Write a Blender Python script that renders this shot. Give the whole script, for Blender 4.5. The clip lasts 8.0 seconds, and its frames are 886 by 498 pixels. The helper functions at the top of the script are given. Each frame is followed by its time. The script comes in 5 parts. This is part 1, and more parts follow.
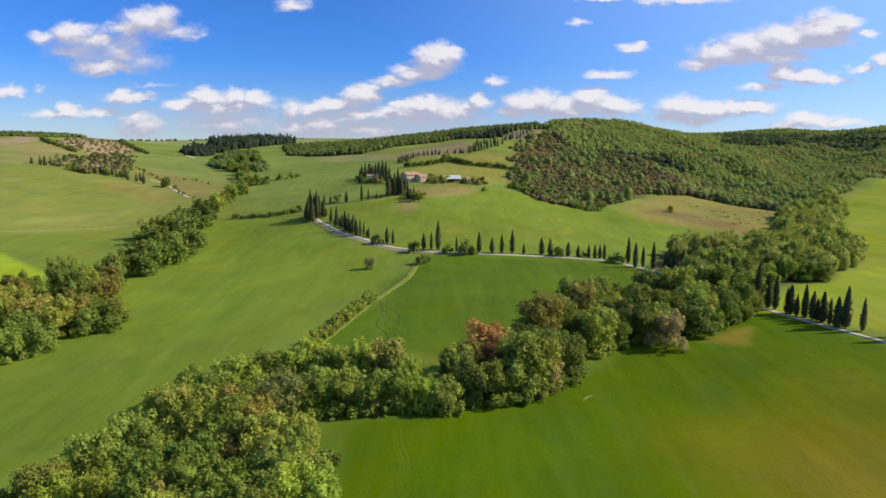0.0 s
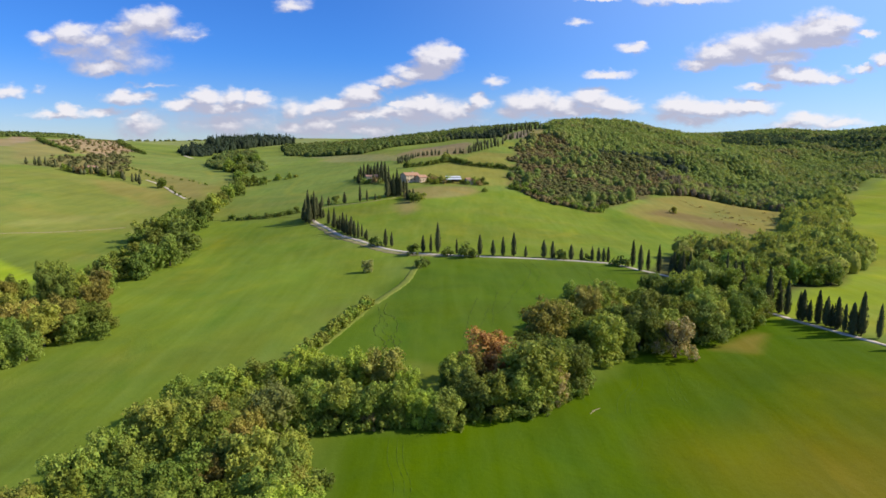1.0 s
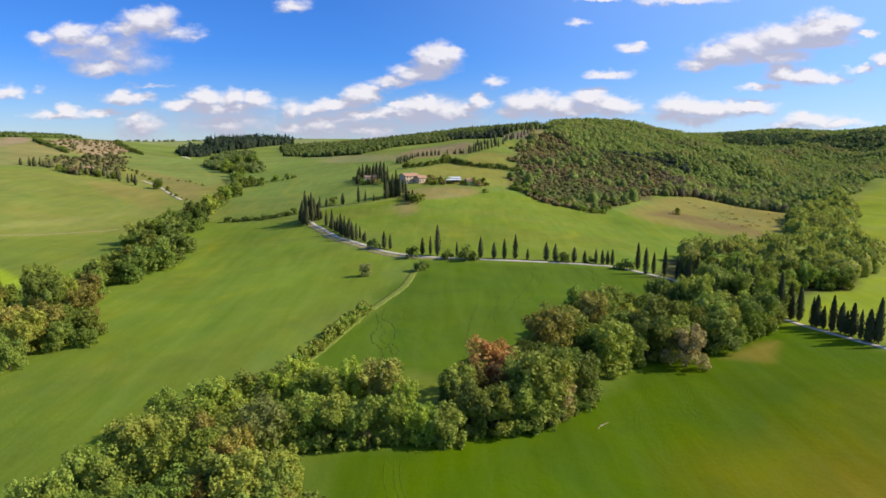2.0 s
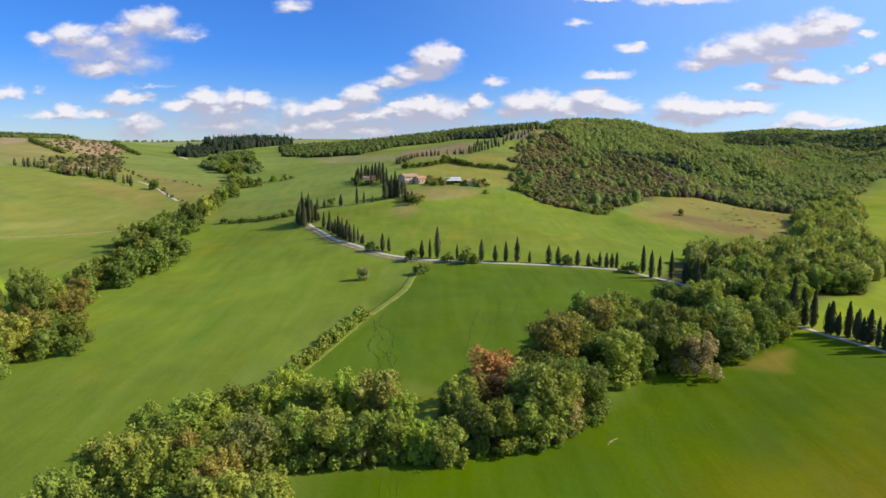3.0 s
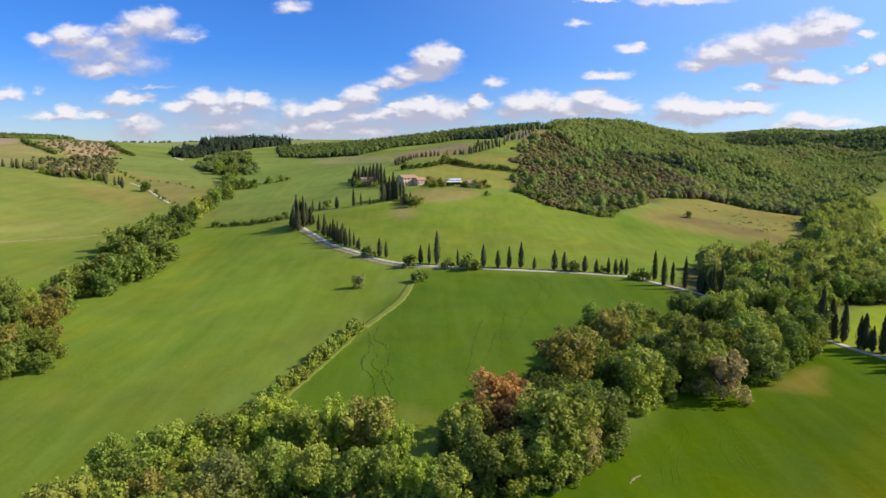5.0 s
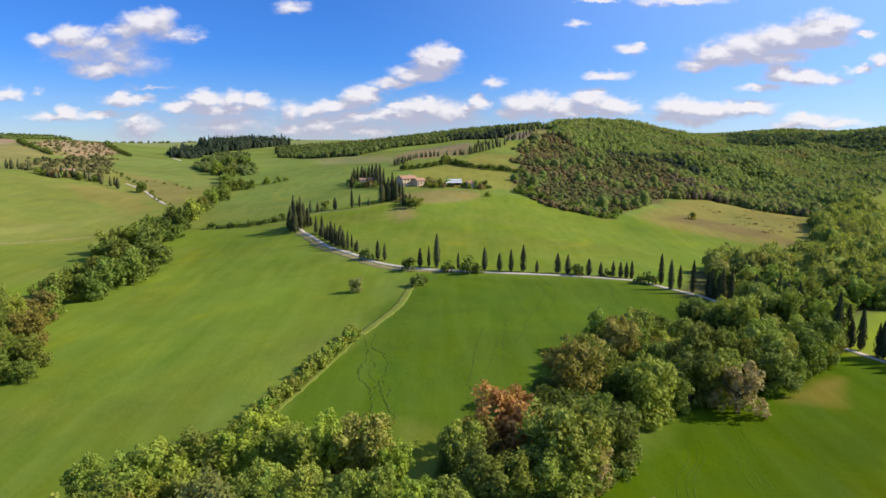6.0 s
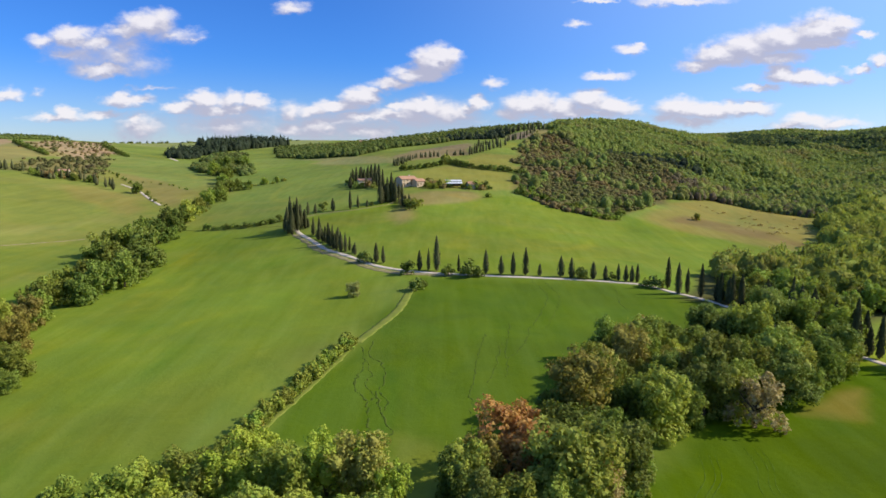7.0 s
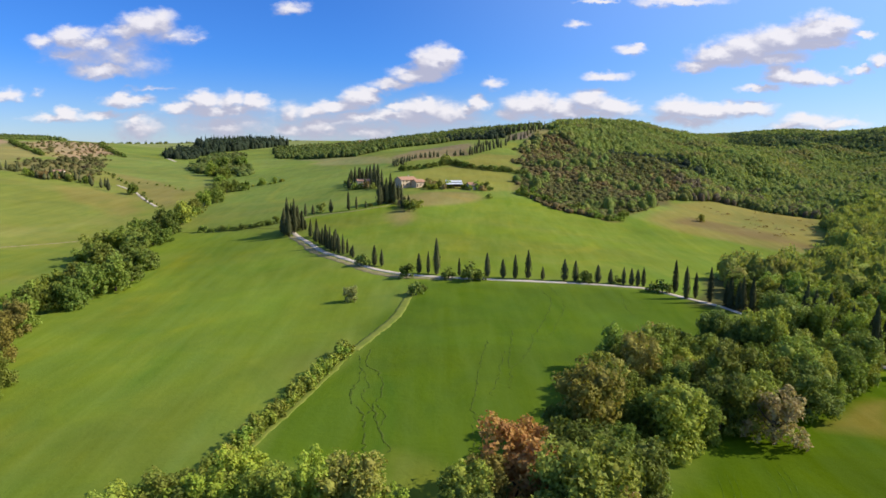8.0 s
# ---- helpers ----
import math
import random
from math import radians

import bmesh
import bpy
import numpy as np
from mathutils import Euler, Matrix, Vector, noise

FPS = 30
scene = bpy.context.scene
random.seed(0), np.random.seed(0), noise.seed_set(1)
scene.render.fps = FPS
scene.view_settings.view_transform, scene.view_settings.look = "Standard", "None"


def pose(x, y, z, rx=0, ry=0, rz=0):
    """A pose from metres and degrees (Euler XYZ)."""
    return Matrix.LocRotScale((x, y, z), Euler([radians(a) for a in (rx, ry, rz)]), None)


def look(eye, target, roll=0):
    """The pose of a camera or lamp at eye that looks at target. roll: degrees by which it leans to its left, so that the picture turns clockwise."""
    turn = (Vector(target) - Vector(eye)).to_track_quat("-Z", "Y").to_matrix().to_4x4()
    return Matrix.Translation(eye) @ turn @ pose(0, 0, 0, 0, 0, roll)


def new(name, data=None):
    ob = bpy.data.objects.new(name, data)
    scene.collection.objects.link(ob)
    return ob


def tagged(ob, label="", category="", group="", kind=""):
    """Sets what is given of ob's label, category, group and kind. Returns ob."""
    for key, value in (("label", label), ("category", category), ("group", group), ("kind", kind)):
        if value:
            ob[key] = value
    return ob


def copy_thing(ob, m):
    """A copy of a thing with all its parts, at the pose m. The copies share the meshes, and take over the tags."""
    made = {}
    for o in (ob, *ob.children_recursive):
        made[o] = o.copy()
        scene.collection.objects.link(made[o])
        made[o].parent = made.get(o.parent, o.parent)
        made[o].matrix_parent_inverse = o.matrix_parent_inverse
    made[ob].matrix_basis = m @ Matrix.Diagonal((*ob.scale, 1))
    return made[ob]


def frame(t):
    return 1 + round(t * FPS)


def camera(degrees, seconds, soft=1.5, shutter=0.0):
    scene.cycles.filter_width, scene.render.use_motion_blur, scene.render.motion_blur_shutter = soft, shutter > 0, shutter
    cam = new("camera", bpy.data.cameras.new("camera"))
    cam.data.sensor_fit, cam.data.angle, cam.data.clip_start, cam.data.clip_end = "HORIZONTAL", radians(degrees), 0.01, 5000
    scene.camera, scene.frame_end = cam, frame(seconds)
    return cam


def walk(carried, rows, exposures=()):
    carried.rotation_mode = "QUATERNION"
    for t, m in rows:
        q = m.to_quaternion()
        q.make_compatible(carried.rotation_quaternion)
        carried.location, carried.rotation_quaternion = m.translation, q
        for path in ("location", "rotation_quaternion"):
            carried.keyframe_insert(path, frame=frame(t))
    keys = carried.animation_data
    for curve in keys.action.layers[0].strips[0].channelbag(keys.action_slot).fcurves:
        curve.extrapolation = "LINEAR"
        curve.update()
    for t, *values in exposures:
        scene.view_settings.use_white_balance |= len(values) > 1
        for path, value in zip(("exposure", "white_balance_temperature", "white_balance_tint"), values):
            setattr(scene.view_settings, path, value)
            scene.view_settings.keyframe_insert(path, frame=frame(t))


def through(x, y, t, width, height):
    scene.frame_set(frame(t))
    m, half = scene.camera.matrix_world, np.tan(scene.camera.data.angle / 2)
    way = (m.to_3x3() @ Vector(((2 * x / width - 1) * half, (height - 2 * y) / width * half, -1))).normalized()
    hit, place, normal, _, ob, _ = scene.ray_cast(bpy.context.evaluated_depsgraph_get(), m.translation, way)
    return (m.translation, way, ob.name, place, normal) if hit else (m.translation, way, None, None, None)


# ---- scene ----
from functools import lru_cache

# ---------------- camera and its flight ----------------
cam = camera(73.1, 8.0, soft=1.6)
FLIGHT = [
    (0.0, 0.00, 0.00, 60.00, -9.043, 0.062, -0.198),
    (1.0, 0.07, 7.36, 60.07, -9.025, 0.029, -0.208),
    (2.0, 0.13, 14.70, 60.12, -9.005, -0.002, -0.217),
    (3.0, 0.16, 22.03, 60.15, -8.982, -0.031, -0.228),
    (4.0, 0.17, 29.35, 60.16, -8.957, -0.057, -0.238),
    (5.0, 0.16, 36.66, 60.15, -8.929, -0.081, -0.250),
    (6.0, 0.13, 43.95, 60.12, -8.899, -0.102, -0.261),
    (7.0, 0.07, 51.23, 60.07, -8.867, -0.121, -0.274),
    (8.0, 0.00, 58.50, 60.00, -8.832, -0.138, -0.286),
]


def aim(x, y, z, pitch, roll, yaw):
    ahead = pose(0, 0, 0, 90 + pitch, 0, yaw)
    return Matrix.Translation((x, y, z)) @ ahead @ pose(0, 0, 0, 0, 0, roll)


walk(cam, [(t, aim(*row)) for t, *row in FLIGHT], exposures=[(0.0, 0.25), (0.6, 0.26), (1.5, 0.31), (8.0, 0.31)])

# ---------------- sky, clouds and sun ----------------
SUN_UP, SUN_ROUND = radians(35.5), radians(87)
world = bpy.data.worlds.new("sky")
scene.world = world
world.use_nodes = True


class Nodes:
    """A short way to write node trees."""

    def __init__(self, tree):
        self.tree = tree

    def add(self, kind, *links):
        node = self.tree.nodes.new(kind)
        for n, value in enumerate(links):
            if value is not None:
                self.put(node.inputs[n], value)
        return node

    def put(self, socket, value):
        if isinstance(value, bpy.types.NodeSocket):
            self.tree.links.new(value, socket)
        else:
            socket.default_value = value

    def math(self, op, a, b=0.0, c=0.0):
        node = self.add("ShaderNodeMath", a, b, c)
        node.operation = op
        return node.outputs[0]

    def vec(self, op, a, b=None):
        node = self.add("ShaderNodeVectorMath", a, b)
        node.operation = op
        return node.outputs["Value"] if op in ("LENGTH", "DOT_PRODUCT") else node.outputs[0]

    def ramp(self, value, low, high, smooth=True):
        node = self.add("ShaderNodeMapRange", value, low, high, 0.0, 1.0)
        node.interpolation_type = "SMOOTHSTEP" if smooth else "LINEAR"
        return node.outputs[0]

    def mix(self, factor, a, b, blend="MIX"):
        node = self.add("ShaderNodeMix")
        node.data_type, node.blend_type = "RGBA", blend
        for socket, value in ((node.inputs[0], factor), (node.inputs[6], a), (node.inputs[7], b)):
            self.put(socket, value)
        return node.outputs[2]

    def noise(self, where, scale, detail=3.0, rough=0.55, distort=0.0):
        node = self.tree.nodes.new("ShaderNodeTexNoise")
        for key, value in (("Vector", where), ("Scale", scale), ("Detail", detail), ("Roughness", rough), ("Distortion", distort)):
            if value is not None:
                self.put(node.inputs[key], value)
        return node


def cloud_bank(*rows):
    """One heap: bearing, height, half width and half height of its lumps, as slopes from the eye, and density."""
    LUMPS.extend(rows)


LUMPS = []
# wispy heap high over the stream
cloud_bank((-0.464, 0.208, 0.041, 0.0206, 0.90), (-0.503, 0.197, 0.041, 0.0147, 0.70), (-0.423, 0.190, 0.042, 0.0112, 0.54), (-0.587, 0.192, 0.031, 0.0181, 0.90), (-0.553, 0.181, 0.031, 0.0139, 0.70), (-0.633, 0.181, 0.031, 0.0113, 0.61), (-0.522, 0.161, 0.047, 0.0192, 0.57), (-0.599, 0.162, 0.036, 0.0113, 0.54), (-0.544, 0.139, 0.049, 0.0132, 0.85), (-0.393, 0.187, 0.016, 0.0061, 0.46))
# low clouds at the far west
cloud_bank((-0.705, 0.100, 0.027, 0.0116, 0.80), (-0.650, 0.100, 0.013, 0.0080, 0.38), (-0.622, 0.063, 0.052, 0.0081, 0.80), (-0.607, 0.070, 0.026, 0.0099, 0.90), (-0.553, 0.066, 0.046, 0.0081, 0.61), (-0.509, 0.089, 0.042, 0.0107, 0.80), (-0.518, 0.095, 0.022, 0.0089, 0.80), (-0.471, 0.109, 0.042, 0.0044, 0.43))
# long heap over the pines
cloud_bank((-0.384, 0.092, 0.029, 0.0161, 1.00), (-0.339, 0.093, 0.028, 0.0134, 0.90), (-0.301, 0.088, 0.022, 0.0143, 1.00), (-0.425, 0.077, 0.031, 0.0099, 0.80), (-0.350, 0.076, 0.075, 0.0117, 0.80), (-0.351, 0.050, 0.067, 0.0217, 0.66), (-0.490, 0.043, 0.043, 0.0217, 0.66), (-0.491, 0.056, 0.018, 0.0126, 0.70), (-0.244, 0.072, 0.026, 0.0198, 0.66), (-0.203, 0.048, 0.046, 0.0217, 0.66), (-0.240, 0.045, 0.041, 0.0145, 0.66))
# rising heap over the farm
cloud_bank((-0.128, 0.095, 0.031, 0.0187, 1.00), (-0.163, 0.081, 0.041, 0.0126, 0.90), (-0.202, 0.072, 0.035, 0.0108, 0.75), (-0.007, 0.149, 0.035, 0.0228, 1.00), (-0.038, 0.133, 0.038, 0.0150, 0.90), (-0.073, 0.117, 0.040, 0.0098, 0.70), (0.012, 0.159, 0.016, 0.0114, 1.00), (-0.106, 0.106, 0.024, 0.0062, 0.66))
# bank behind the farm
cloud_bank((-0.073, 0.063, 0.072, 0.0153, 0.80), (-0.027, 0.077, 0.048, 0.0144, 0.90), (-0.071, 0.081, 0.015, 0.0081, 0.90), (-0.129, 0.060, 0.031, 0.0081, 0.80), (-0.189, 0.043, 0.020, 0.0100, 0.80), (-0.120, 0.041, 0.083, 0.0163, 0.61), (0.014, 0.068, 0.043, 0.0180, 0.75), (0.063, 0.086, 0.018, 0.0125, 0.95), (0.042, 0.077, 0.024, 0.0072, 0.70), (0.088, 0.120, 0.020, 0.0089, 0.66))
# bank behind the hill
cloud_bank((0.148, 0.083, 0.042, 0.0188, 1.00), (0.112, 0.068, 0.030, 0.0126, 0.70), (0.195, 0.074, 0.044, 0.0153, 0.85), (0.245, 0.087, 0.030, 0.0170, 1.00), (0.285, 0.080, 0.039, 0.0144, 0.95), (0.223, 0.067, 0.089, 0.0099, 0.75))
# small shreds
cloud_bank((0.308, 0.168, 0.026, 0.0087, 0.75), (0.321, 0.175, 0.011, 0.0052, 0.66), (0.274, 0.128, 0.037, 0.0071, 0.75), (0.223, 0.208, 0.018, 0.0060, 0.61), (0.383, 0.243, 0.067, 0.0077, 0.70), (0.253, 0.244, 0.031, 0.0034, 0.75), (-0.238, 0.232, 0.029, 0.0111, 0.66))
# slanting heap to the east
cloud_bank((0.613, 0.200, 0.053, 0.0242, 1.00), (0.557, 0.186, 0.055, 0.0243, 1.00), (0.502, 0.172, 0.053, 0.0218, 1.00), (0.457, 0.158, 0.053, 0.0175, 1.00), (0.414, 0.142, 0.035, 0.0106, 0.90), (0.649, 0.212, 0.031, 0.0095, 0.90), (0.611, 0.175, 0.051, 0.0114, 0.90), (0.540, 0.154, 0.059, 0.0123, 0.80), (0.684, 0.193, 0.016, 0.0061, 0.70))
# ragged cloud to the east
cloud_bank((0.551, 0.133, 0.028, 0.0150, 0.95), (0.590, 0.124, 0.057, 0.0115, 0.90), (0.521, 0.108, 0.031, 0.0063, 0.70), (0.621, 0.124, 0.042, 0.0062, 0.80), (0.683, 0.138, 0.024, 0.0062, 0.80), (0.716, 0.151, 0.013, 0.0106, 0.80))
# cloud over the valley
cloud_bank((0.396, 0.079, 0.039, 0.0171, 1.00), (0.446, 0.074, 0.057, 0.0153, 1.00), (0.502, 0.076, 0.045, 0.0099, 0.90), (0.376, 0.061, 0.033, 0.0109, 0.70), (0.411, 0.056, 0.045, 0.0091, 0.75), (0.609, 0.058, 0.052, 0.0109, 0.75), (0.660, 0.051, 0.052, 0.0082, 0.66), (0.575, 0.049, 0.043, 0.0082, 0.66))
# pale haze of cloud along the horizon
cloud_bank((-0.175, 0.054, 0.111, 0.0271, 0.50), (-0.018, 0.061, 0.102, 0.0306, 0.50), (-0.351, 0.054, 0.102, 0.0235, 0.48), (-0.491, 0.147, 0.055, 0.0175, 0.40), (-0.571, 0.164, 0.063, 0.0261, 0.42), (-0.511, 0.175, 0.054, 0.0260, 0.45))


def cloud_group():
    """Thickness of cloud at a point of the sky plane."""
    tree = bpy.data.node_groups.new("cloud thickness", "ShaderNodeTree")
    tree.interface.new_socket("Where", in_out="INPUT", socket_type="NodeSocketVector")
    tree.interface.new_socket("Thick", in_out="OUTPUT", socket_type="NodeSocketFloat")
    n = Nodes(tree)
    start, end = tree.nodes.new("NodeGroupInput"), tree.nodes.new("NodeGroupOutput")
    where = start.outputs[0]
    stretched = n.vec("MULTIPLY", where, (1.0, 1.7, 1.0))
    swirl = n.noise(stretched, 14.0, 3.0, 0.55).outputs["Color"]
    curl = n.noise(stretched, 48.0, 4.0, 0.6).outputs["Color"]
    bent = n.vec("ADD", where, n.vec("MULTIPLY", n.vec("SUBTRACT", swirl, (0.5, 0.5, 0.5)), (0.050, 0.030, 0)))
    bent = n.vec("ADD", bent, n.vec("MULTIPLY", n.vec("SUBTRACT", curl, (0.5, 0.5, 0.5)), (0.026, 0.020, 0)))
    billow = n.noise(stretched, 30.0, 6.0, 0.62).outputs["Fac"]
    thick = None
    for x, z, wide, high, dense in LUMPS:
        off = n.vec("MULTIPLY", n.vec("SUBTRACT", bent, (x, z, 0)), (0.70 / wide, 0.72 / high, 0))
        lump = n.math("MULTIPLY", n.math("SUBTRACT", 1.0, n.vec("LENGTH", off)), dense)
        thick = lump if thick is None else n.math("SMOOTH_MAX", thick, lump, 0.16)
    thick = n.math("MAXIMUM", thick, -1.0)
    tree.links.new(n.math("ADD", thick, n.math("MULTIPLY", n.math("SUBTRACT", billow, 0.5), 0.42)), end.inputs[0])
    return tree


def build_sky():
    n = Nodes(world.node_tree)
    out = world.node_tree.nodes["World Output"]
    back = world.node_tree.nodes["Background"]
    air = n.add("ShaderNodeTexSky")
    air.sky_type, air.sun_disc, air.sun_elevation, air.sun_rotation = "NISHITA", False, SUN_UP, SUN_ROUND
    air.altitude, air.air_density, air.dust_density, air.ozone_density = 300, 1.0, 0.25, 3.0
    way = n.add("ShaderNodeTexCoord").outputs["Generated"]
    split = n.add("ShaderNodeSeparateXYZ", way)
    ahead = n.math("MAXIMUM", n.math("ABSOLUTE", split.outputs[1]), 0.05)
    flat = n.add("ShaderNodeCombineXYZ", n.math("DIVIDE", split.outputs[0], ahead), n.math("DIVIDE", split.outputs[2], ahead), 0.0).outputs[0]
    group = cloud_group()
    here, above = n.add("ShaderNodeGroup"), n.add("ShaderNodeGroup")
    here.node_tree, above.node_tree = group, group
    n.put(here.inputs[0], flat)
    n.put(above.inputs[0], n.vec("ADD", flat, (0.008, 0.017, 0)))
    cover = n.ramp(here.outputs[0], 0.0, 0.56)
    shade = n.ramp(n.math("SUBTRACT", above.outputs[0], here.outputs[0]), -0.50, 0.10)
    bright = n.mix(shade, (7.2, 6.9, 7.1, 1), (3.8, 3.8, 4.8, 1))
    low = n.ramp(split.outputs[2], 0.01, 0.16)
    blue = n.mix(low, (0.66, 0.77, 1.06, 1), (0.27, 0.63, 1.26, 1))
    clear = n.mix(1.0, air.outputs[0], blue, "MULTIPLY")
    sunward = (math.sin(SUN_ROUND) * math.cos(SUN_UP), math.cos(SUN_ROUND) * math.cos(SUN_UP), math.sin(SUN_UP))
    glare = n.math("MULTIPLY", n.ramp(n.vec("DOT_PRODUCT", way, sunward), 0.0, 0.95), 0.62)
    clear = n.mix(glare, clear, (4.6, 6.6, 9.6, 1))
    n.put(back.inputs["Color"], n.mix(n.math("MULTIPLY", cover, 0.92), clear, bright))
    back.inputs["Strength"].default_value = 0.105
    n.put(out.inputs["Surface"], back.outputs[0])


build_sky()

sun = new("sun", bpy.data.lights.new("sun", "SUN"))
sun.data.energy, sun.data.angle, sun.data.color = 5.0, radians(0.6), (1.0, 0.92, 0.76)
toward_sun = Vector((math.sin(SUN_ROUND) * math.cos(SUN_UP), math.cos(SUN_ROUND) * math.cos(SUN_UP), math.sin(SUN_UP)))
sun.matrix_world = look(toward_sun * 900 + Vector((0, 300, 0)), (0, 300, 0))

# ---------------- the lie of the land ----------------
CENTRE, REACH = 120.0, 0.84
NEAR_LAND = (
    (10.3, 4.5, -0.8, -4.8, -6.3, -4.6, -0.7),
    (7, 0.9, -5.7, -9, -2.2, 9.1, 20.7),
    (3.4, -1.8, -8.8, -12, 2.6, 21.6, 37.9),
    (-0.7, -2.7, -2.4, -0.5, 4.8, 25.8, 45.7),
    (-3.5, -4, -0.9, 6.6, 11.2, 27.9, 44.6),
    (-4, -4.3, -4.5, 3.1, 16.1, 26.6, 36.4),
    (-3.2, -1.7, 0.8, 6.1, 7.2, 14.9, 23.1),
    (-1.4, 0.8, 3.1, 4.8, 3.9, 5.2, 8),
    (0.9, 2.8, 4, 3.5, 1.1, -2.6, -6.5),
)
FAR_LAND = (
    (-26.3, 2.2, 29.4, 53.3, 75.3, 98.6, 121.7),
    (-28, 0.3, 29, 56.7, 80.7, 101.3, 117),
    (-28.9, -2.7, 25.7, 63.8, 92.9, 100.9, 112.5),
    (-28.7, -6.9, 15.6, 72.2, 112.4, 90.5, 121.2),
    (-27.7, -12.1, 1.4, 47.6, 75.5, 105.2, 157.8),
    (-26.5, -6.7, 13.2, 40.1, 74.3, 126.3, 173.3),
    (-24.5, -0.5, 27.4, 64.9, 91.7, 114.6, 150.6),
    (-20.9, -0.7, 23.8, 75.4, 128.4, 136.4, 130.5),
    (-17.1, -3.5, 6.1, 49.3, 157.7, 146.7, 128.6),
    (-16.1, -3.7, 4.7, 16.1, 81.4, 117.8, 194.1),
    (-18.5, -4.1, 10.9, 19.5, 20.2, 128.8, 275.4),
    (-22.9, -3.5, 15.7, 30.5, 49.7, 162.4, 317.1),
    (-28.9, -2.3, 24.4, 52.6, 93.5, 173, 281.3),
    (-35.5, -0.4, 36.1, 77.2, 125.9, 179.1, 235.8),
)


def spline(x, count):
    x = np.clip(x, 0, 1) * (count - 3)
    i = np.minimum(x.astype(int), count - 4)
    s = x - i
    return i, (((1 - s) ** 3) / 6, (3 * s**3 - 6 * s**2 + 4) / 6, (-3 * s**3 + 3 * s**2 + 3 * s + 1) / 6, s**3 / 6)


def sheet(table, u, v):
    table = np.array(table)
    (i, wi), (j, wj) = spline(u, table.shape[0]), spline(v, table.shape[1])
    return sum(wi[a] * wj[b] * table[i + a, j + b] for a in range(4) for b in range(4))


def height(x, y):
    """The ground's height: gentle swells, finer close by, coarser far off."""
    x, y = np.asarray(x, float), np.asarray(y, float)
    turn, far = np.arctan2(x, y + CENTRE), np.log(np.maximum(np.hypot(x, y + CENTRE), 1.0))

    def at(turn):
        u = (turn + REACH) / (2 * REACH)
        s = np.clip((far - np.log(360)) / np.log(560 / 360), 0, 1)
        s = s * s * (3 - 2 * s)
        return (1 - s) * sheet(NEAR_LAND, u, (far - np.log(150)) / np.log(700 / 150)) + s * sheet(FAR_LAND, u, (far - np.log(330)) / np.log(2600 / 330))

    rise = 0 * x
    for sx, sy, wide, tall in ((430, 1290, 130, 10), (1180, 2150, 150, 13), (1350, 2105, 80, -18), (1560, 2250, 250, -8), (640, 1060, 150, -16), (850, 1250, 200, -18), (820, 1700, 160, -12), (150, 985, 60, 4)):
        rise = rise + tall * np.exp(-((x - sx) ** 2 + (y - sy) ** 2) / wide**2)
    folds = np.exp(-(((x - 380) / 260) ** 2) - ((y - 880) / 300) ** 2) + 0.8 * np.exp(-(((x - 900) / 350) ** 2) - ((y - 1500) / 400) ** 2)
    rise = rise + 12.0 * folds * (np.sin((0.82 * x - 0.57 * y) / 40 + 1.4 * np.sin(y / 85)) + 0.5 * np.sin((x + 0.3 * y) / 21 + np.sin(y / 40)))
    back = np.clip((np.abs(turn) - 1.0) / 1.4, 0, 1)
    return rise + at(turn) * (1 - back) + back * 0.5 * (at(0 * turn - REACH) + at(0 * turn + REACH))


def ground_z(x, y):
    return float(height(x, y))


# ---------------- materials ----------------
def material(name):
    mat = bpy.data.materials.new(name)
    mat.use_nodes = True
    shader = mat.node_tree.nodes["Principled BSDF"]
    return mat, Nodes(mat.node_tree), shader


def surface(name, low, high, scale, rough=0.85, bump=0.3, bump_scale=None, metallic=0.0):
    """A plain worn surface: two colours mottled at two scales, with fine relief."""
    mat, n, shader = material(name)
    where = n.add("ShaderNodeTexCoord").outputs["Object"]
    coarse, fine = n.noise(where, scale, 4).outputs["Fac"], n.noise(where, scale * 9, 5).outputs["Fac"]
    blend = n.math("ADD", n.math("MULTIPLY", coarse, 0.6), n.math("MULTIPLY", fine, 0.4))
    n.put(shader.inputs["Base Color"], n.mix(n.ramp(blend, 0.32, 0.68), (*low, 1), (*high, 1)))
    shader.inputs["Roughness"].default_value, shader.inputs["Metallic"].default_value = rough, metallic
    shader.inputs["Specular IOR Level"].default_value = 0.1 if rough > 0.8 else 0.5
    relief = n.add("ShaderNodeBump")
    relief.inputs["Strength"].default_value, relief.inputs["Distance"].default_value = bump, 0.05
    n.put(relief.inputs["Height"], n.noise(where, bump_scale or scale * 6, 5).outputs["Fac"])
    n.put(shader.inputs["Normal"], relief.outputs[0])
    return mat


